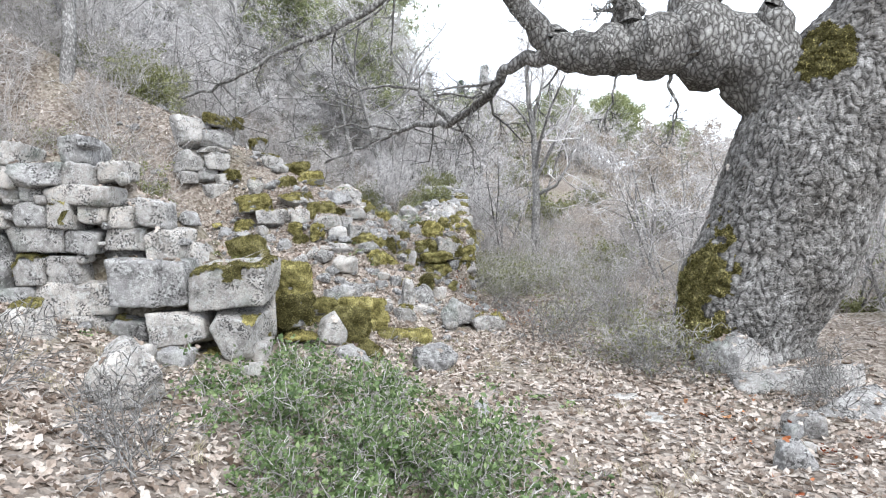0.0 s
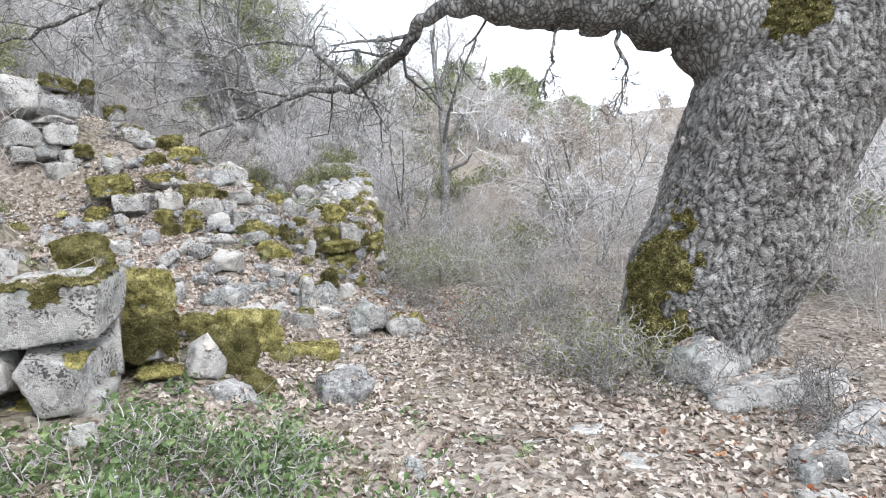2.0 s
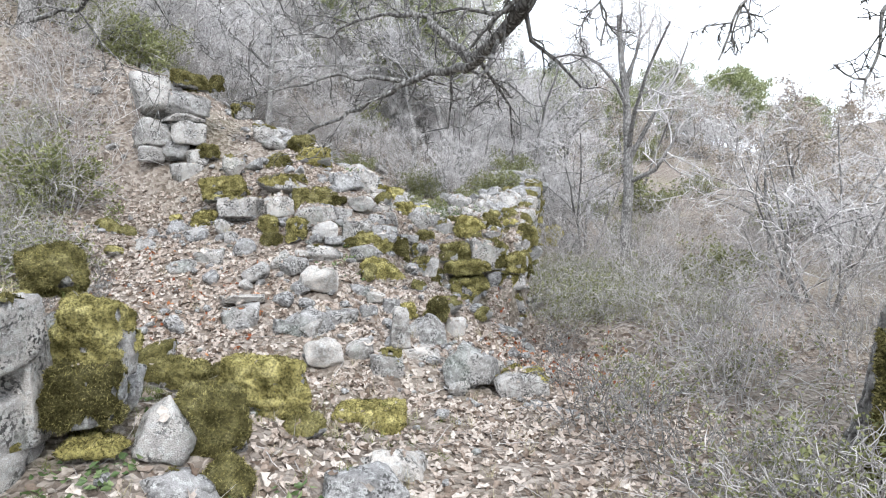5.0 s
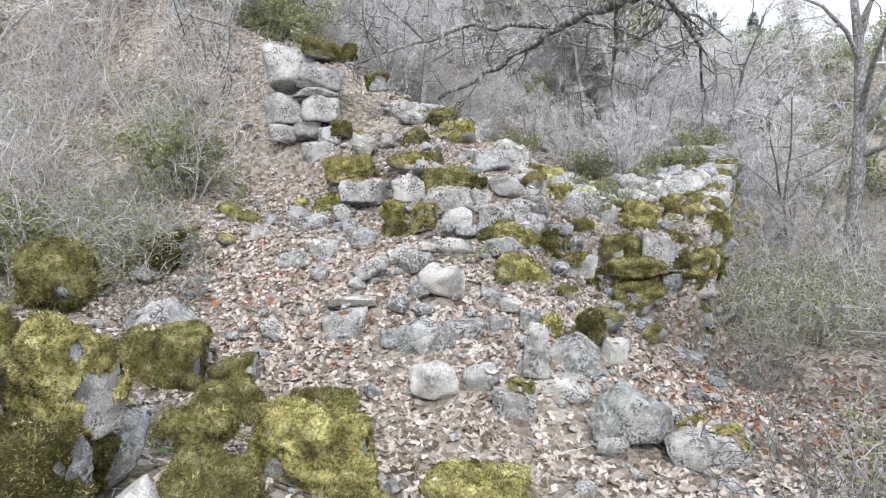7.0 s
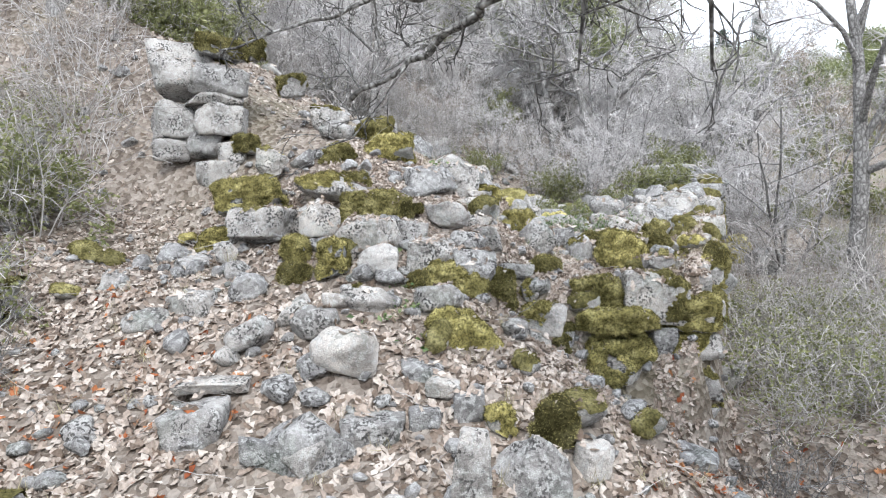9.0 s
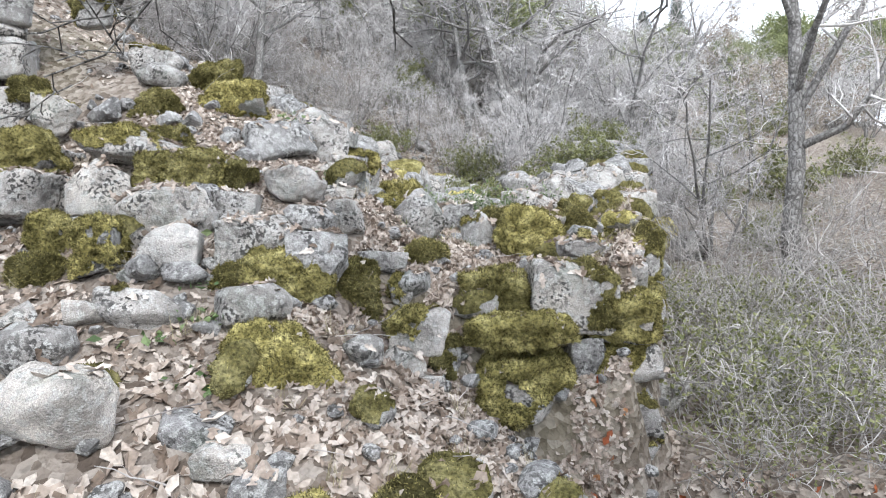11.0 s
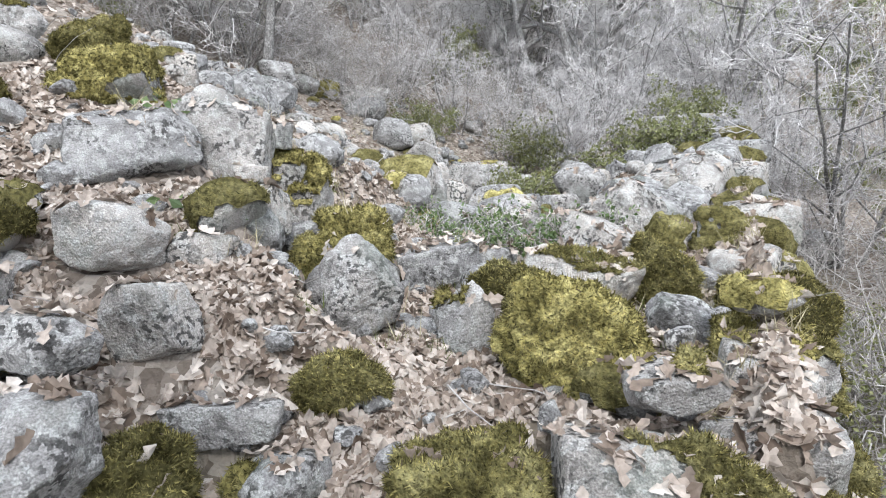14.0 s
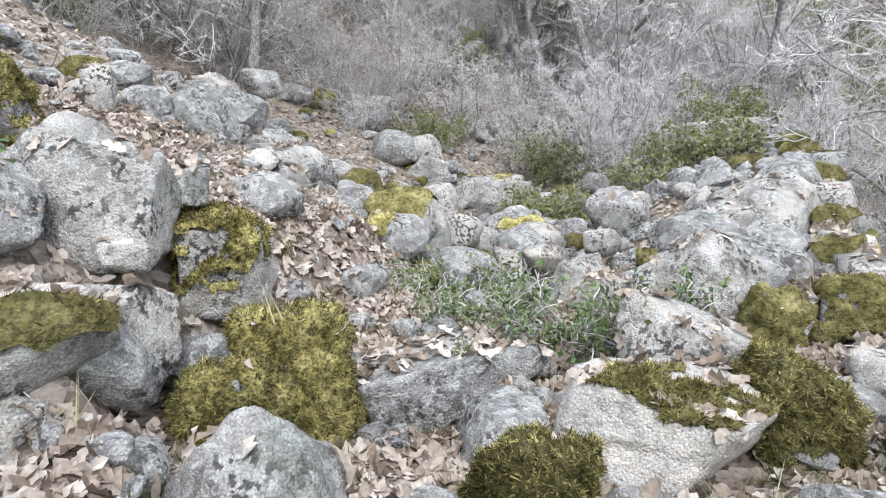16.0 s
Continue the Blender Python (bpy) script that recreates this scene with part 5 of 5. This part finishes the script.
def shrubs():
    rng = np.random.default_rng(29)
    def clear(spots):
        """Keep the leaf slope in front of the wall's stump and the rubble behind it open."""
        return [q for q in spots if not (-0.41 * q[1] - 0.4 < q[0] < -2.4 and 7.9 < q[1] < 10.4) and not (-4.8 < q[0] < -1.5 and 11 < q[1] < 15.4)]

    dry = shrub(70, 1.05, 0.6, 11, "leafless grey shrub with tangled twigs")
    more = [(rng.uniform(0.9, 9), rng.uniform(13.5, 24)) for _ in range(30)] + [(rng.uniform(-9, -2.6), rng.uniform(12.5, 20)) for _ in range(38)] + [(rng.uniform(-9, 0.5), rng.uniform(19.5, 26)) for _ in range(10)]
    more += [(rng.uniform(4.6, 13), rng.uniform(6.5, 15)) for _ in range(34)] + [(rng.uniform(-9, -5.2), rng.uniform(9.8, 14)) for _ in range(34)] + [(rng.uniform(-7.5, -4.8), rng.uniform(7.2, 9.8)) for _ in range(8)]
    stand(dry, clear(more + [(2.1, 7.9), (2.3, 9.4), (1.3, 12.6), (2.0, 11.3), (2.6, 12.5), (3.2, 10.2), (3.3, 8.6), (4.6, 8.2), (5.2, 6.8), (4.4, 10.8), (0.9, 14.2), (1.8, 15.8),
                (-4.3, 8.9), (-3.6, 8.2), (-4.8, 9.8), (-5.4, 8.2), (-6.4, 9.5), (-5.7, 6.9), (-7.4, 8.0), (-4.4, 7.3), (5.5, 9.5), (6.4, 8.3), (6.6, 11.5), (3.9, 14), (-6.5, 13.2), (-7.6, 11.2)]), rng, 0.8, 1.25, 0.03)
    low = shrub(71, 0.55, 0.55, 12, "low dry grey-green shrub with wiry twigs", leaf=OLIVE, leaves=900, size=0.024)
    stand(low, clear([(0.95, 10.3), (1.3, 11.6), (0.95, 12.2), (1.45, 13.4), (1.8, 6.15), (2.05, 6.6), (2.1, 6.0), (0.8, 10.7), (0.85, 11.4), (1.2, 10.6), (1.05, 11.2), (1.5, 10.9), (1.7, 11.6), (1.9, 10.7), (0.8, 12.7), (1.2, 13.0), (1.6, 12.4), (2.0, 13.2), (0.85, 13.6), (2.4, 10.2), (2.6, 10.9), (2.9, 12.0), (2.4, 13.8), (2.2, 12.2), (-3.6, 8.7), (-3.3, 8.0), (-4.1, 9.4), (1.35, 7.7), (-4.9, 7.9), (-4.3, 6.6), (-3.4, 9.5), (-3.9, 8.1), (-4.6, 8.6), (-3.0, 8.6), (-4.5, 10.2), (-5.3, 9.4), (2.4, 8.3), (2.9, 11), (-5.6, 8.9), (-5.0, 8.3), (-6.0, 9.8), (-5.2, 9.9), (-6.5, 8.8), (-4.0, 7.9), (-4.15, 8.4), (-4.6, 8.3), (-3.95, 8.7), (-4.35, 8.95), (-4.5, 7.9), (-3.8, 8.15), (-4.3, 9.6), (1.2, 11.1), (1.05, 13.8), (1.5, 11.6)]), rng, 0.8, 1.3, 0.03)
    green = shrub(72, 0.55, 0.95, 16, "bright green leafy evergreen shrub growing from the leaf litter", leaf=GREEN, leaves=1900, size=0.034)
    stand(green, clear([(-0.5, 3.35), (0.0, 2.95), (-0.1, 3.5), (-0.35, 2.75), (-1.0, 4.0), (0.12, 3.25), (0.2, 2.7), (-0.75, 3.2), (-0.55, 3.85), (-0.85, 4.3)]), rng, 0.8, 1.15, 0.05)
    wisp = shrub(75, 0.5, 0.5, 7, "dry leafless grey twigs standing in the litter", twig=PALE_BARK, kids=(5, 4, 0))
    stand(wisp, clear([(-1.3, 2.9), (-1.5, 3.3), (1.6, 5.9), (1.35, 6.4), (1.9, 5.5), (2.3, 5.4), (1.1, 7.2), (0.95, 7.9), (-2.6, 3.4), (-3.2, 7.3), (-2.9, 8.1), (-3.1, 7.7), (0.75, 9.3), (0.7, 9.8), (2.7, 4.9), (3.0, 4.6)]), rng, 0.7, 1.2, 0.03)
    olive = shrub(73, 0.7, 0.6, 12, "rounded olive-green shrub on the bank", leaf=OLIVE, leaves=3800, size=0.04)
    stand(olive, clear([(-5.4, 11.6), (-5.1, 11.3), (-5.8, 11.9), (-5.5, 12.1), (-6.1, 11.5), (-6.4, 14.5), (-3.6, 17.6), (-8.2, 15.5), (-2.2, 18.2), (-3.8, 10.0), (-4.6, 9.0), (-4.9, 7.6), (-7.0, 17.2), (0.2, 18.4), (3.4, 13.0), (2.2, 17.5), (-3.9, 7.2)]), rng, 0.8, 1.2, 0.05)
    round_ = shrub(76, 0.36, 0.36, 10, "small rounded olive-green shrub behind the terrace", leaf=OLIVE, leaves=1500, size=0.035)
    stand(round_, clear([(-0.62, 15.6), (-0.3, 15.7), (-0.45, 15.9), (-0.1, 15.8), (-1.75, 15.6), (-1.95, 15.8), (-1.5, 15.9), (-3.4, 9.0), (-3.2, 8.3), (-3.7, 9.7)]), rng, 0.9, 1.3, 0.03)
    box = shrub(77, 1.3, 1.1, 12, "large olive-green evergreen bush on the hillside", leaf=OLIVE, leaves=3000, size=0.085, kids=(6, 4, 0))
    stand(box, clear([(-4.4, 20.2), (1.9, 20.5), (-6.8, 22), (3.6, 21), (0.3, 24), (-2.8, 26), (5.4, 23.5), (2.8, 26), (-9.5, 24), (-0.6, 29), (6.5, 19.5), (-5.5, 28), (4.5, 29), (8.0, 22), (8.2, 10.5), (10.5, 12.0), (9.0, 14.2), (12.5, 10.2), (7.0, 13.2), (11.5, 15.5), (14.5, 13), (6.6, 9.6), (13.5, 17), (16.5, 15), (-8.0, 11.5), (-9.5, 9.5), (-6.6, 12.2)]), rng, 0.55, 1.0, 0.05)
    small = shrub(74, 0.3, 0.35, 10, "small dark green shrub growing between the stones", leaf=GREEN, leaves=1300, size=0.022)
    stand(small, clear([(-0.95, 11.75), (-0.6, 11.6), (-1.1, 11.95), (-0.45, 11.7)]), rng, 0.8, 1.1, 0.03)


shrubs()


# ---- dead leaves, grass and sticks ----
def leaf_shape(fine):
    """A lobed oak leaf, one long, as a strip on either side of its rib."""
    wide = np.array([0.03, 0.17, 0.11, 0.27, 0.14, 0.2, 0.02]) if fine else np.array([0.03, 0.22, 0.13, 0.27, 0.03])
    m = len(wide)
    t = np.linspace(0, 1, m)
    rib = np.stack([t, 0 * t, 0 * t], 1)
    a = np.stack([t + np.where(np.arange(m) % 2 == 0, 0.05, 0), wide, 0 * t], 1)
    b = a * np.array([1, -1, 1])
    v = np.vstack([rib, a, b]) - np.array([0.5, 0, 0])
    f = []
    for k in range(m - 1):
        f += [(k, k + 1, k + m + 1), (k, k + m + 1, k + m), (k, k + 2 * m + 1, k + 1), (k, k + 2 * m, k + 2 * m + 1)]
    return v, np.array(f)


def leaves_at(rng, p, nrm, size, tilt, fine=False):
    """Curled leaves at the places p, lying on the surface."""
    v0, f0 = leaf_shape(fine)
    k = len(p)
    n = unit(nrm + rng.normal(0, tilt, (k, 3)))
    d = unit(np.cross(n, rng.normal(0, 1, (k, 3))))
    s = np.cross(n, d)
    z = size * rng.uniform(0.6, 1.25, k)
    curl, cup, fold = rng.normal(0, 0.55, k), rng.normal(0, 1.1, k), rng.normal(0.25, 0.45, k)
    x, y = v0[None, :, 0], v0[None, :, 1]
    up = curl[:, None] * x * x + cup[:, None] * y * y * 1.5 + fold[:, None] * np.abs(y) + 0.25 * rng.normal(0, 1, (k, 1)) * x * y * 4
    w = (p[:, None] + z[:, None, None] * (x[..., None] * d[:, None] + y[..., None] * s[:, None] * rng.uniform(0.8, 1.2, (k, 1, 1)) + up[..., None] * n[:, None]))
    w += n[:, None] * 0.006
    f = (np.arange(k)[:, None, None] * len(v0) + f0[None]).reshape(-1, 3)
    return w.reshape(-1, 3), f


def rest_places(rng, tree, xy):
    """Where things dropped at xy come to rest, on stone or soil."""
    p, n = [], []
    for x, y in xy:
        hit = tree.ray_cast(Vector((x, y, 4.2 if y > 8 else 2.6)), Vector((0, 0, -1)))
        if hit[0] is None:
            continue
        nn = hit[1] if hit[1].z > 0 else -hit[1]
        if nn.z < 0.7 and rng.random() < 0.5:
            continue
        if nn.z < 0.3 or (hit[2] >= SOIL and rng.random() < (0.8 if nn.z > 0.8 else 0.95)):
            continue
        p.append(hit[0][:])
        n.append(nn[:])
    return np.array(p), np.array(n)


def litter():
    rng = np.random.default_rng(77)
    verts, faces, k = [], [], 0
    for v, f in SOLID:
        verts.append(v)
        faces.append(np.asarray(f) + k)
        k += len(v)
    tree = BVHTree.FromPolygons(np.concatenate(verts).tolist(), np.concatenate(faces).tolist())
    spots = []
    for count, x0, x1, y0, y1 in ((19000, -3.4, 3.6, 2.4, 7.5), (17000, -4.2, 1.8, 7.3, 10.2), (40000, -2.6, 0.6, 9.2, 12.2), (6000, -3.2, 0.7, 12, 13.5), (9000, -6, 0.7, 13, 20), (3000, -0.7, 0.9, 8.8, 10.2), (7000, -7, -3, 5, 13), (2500, 1.0, 5.5, 5, 13)):
        spots.append(np.stack([rng.uniform(x0, x1, count), rng.uniform(y0, y1, count)], 1))
    xy = np.concatenate(spots)
    bare = vnoise(np.stack([xy[:, 0] * 1.4, xy[:, 1] * 1.4, 0 * xy[:, 0] + 5], 1))
    xy = xy[bare + rng.random(len(xy)) * 1.3 > -0.1]
    p, n = rest_places(rng, tree, xy)
    h = Heap()
    close = (p[:, 1] > 8.8) & (p[:, 1] < 12)
    h.add(*leaves_at(rng, p[close], n[close], 0.062, 0.4, True))
    h.add(*leaves_at(rng, p[~close], n[~close], 0.072, 0.35))
    tagged(h.make("dead_leaves", LITTER, None, False), "pale brown curled dead oak leaves covering the ground", "leaves", kind="stuff")
    xy = np.stack([rng.uniform(0.2, 1.6, 500), rng.uniform(7.8, 10.2, 500)], 1)
    xy = np.vstack([xy, np.stack([rng.uniform(-3.2, -1.6, 160), rng.uniform(7.4, 8.8, 160)], 1), np.stack([rng.uniform(1.8, 2.8, 60), rng.uniform(3.2, 5, 60)], 1)])
    p, n = rest_places(rng, tree, xy)
    h = Heap()
    h.add(*leaves_at(rng, p, n, 0.065, 0.5))
    tagged(h.make("russet_leaves", RED_LEAF, None, False), "russet and orange fallen leaves among the litter", "leaves", kind="stuff")

    xy = np.stack([rng.uniform(-3.5, 3.2, 1500), rng.uniform(2.6, 13, 1500)], 1)
    p, n = rest_places(rng, tree, xy)
    h = Heap()
    for q in p:
        a = rng.uniform(0, 6.3)
        L = rng.uniform(0.08, 0.4)
        h.add(*tube(wander(rng, q + np.array([0, 0, 0.008]), (math.cos(a), math.sin(a), rng.uniform(-0.05, 0.2)), L, 4, 0.18, 0), np.linspace(0.003, 0.001, 5) * rng.uniform(0.5, 1.3), 3))
    tagged(h.make("fallen_twigs", TWIG), "thin dry grey twigs lying on the leaf litter", "twigs", kind="stuff")

    def tufts(name, mat, label, spans, length, lean, per):
        t = Heap()
        for count, x0, x1, y0, y1 in spans:
            q, m = rest_places(rng, tree, np.stack([rng.uniform(x0, x1, count), rng.uniform(y0, y1, count)], 1))
            if not len(q):
                continue
            pp = np.repeat(q, per, 0) + rng.normal(0, 0.02, (len(q) * per, 3)) * np.array([1, 1, 0])
            t.add(*blades(rng, pp, np.tile([0, 0, 1.0], (len(pp), 1)), length, 0.0016, lean))
        tagged(t.make(name, mat, None, False), label, "grass", kind="stuff")

    tufts("dry_grass", STRAW, "dry straw-coloured grass tufts between the stones", [(300, -3.2, 1.6, 3, 9.6), (160, -2.2, 0.4, 10.2, 13.5), (300, -6, 0.4, 13, 19), (90, -3.2, -1.5, 5.3, 6.6), (30, 0.1, 0.4, 10.2, 12.5)], 0.1, 0.55, 16)
    tufts("green_grass", GRASS, "short green grass and herbs between the stones", [(240, -3.0, -1.4, 5.3, 6.6), (200, -1.8, 0.2, 4.0, 7.2), (90, -1.6, 0.3, 10.2, 11.6)], 0.06, 0.7, 22)

    q, m = rest_places(rng, tree, np.vstack([rng.normal((-1.0, 5.5), (0.35, 0.3), (26, 2)), rng.normal((-1.15, 9.2), (0.3, 0.15), (14, 2)), rng.normal((-1.1, 10.35), (0.3, 0.15), (14, 2)), rng.normal((-0.8, 4.6), (0.55, 0.45), (150, 2))]))
    pp = np.repeat(q, 14, 0) + rng.normal(0, 0.05, (len(q) * 14, 3)) * np.array([1, 1, 0.3]) + np.array([0, 0, 0.02])
    tagged(leaf_cluster(rng, pp, 0.042, 0.35).make("herbs", GREEN, None, False), "small green ground herbs between the stones", "herbs", kind="stuff")


litter()
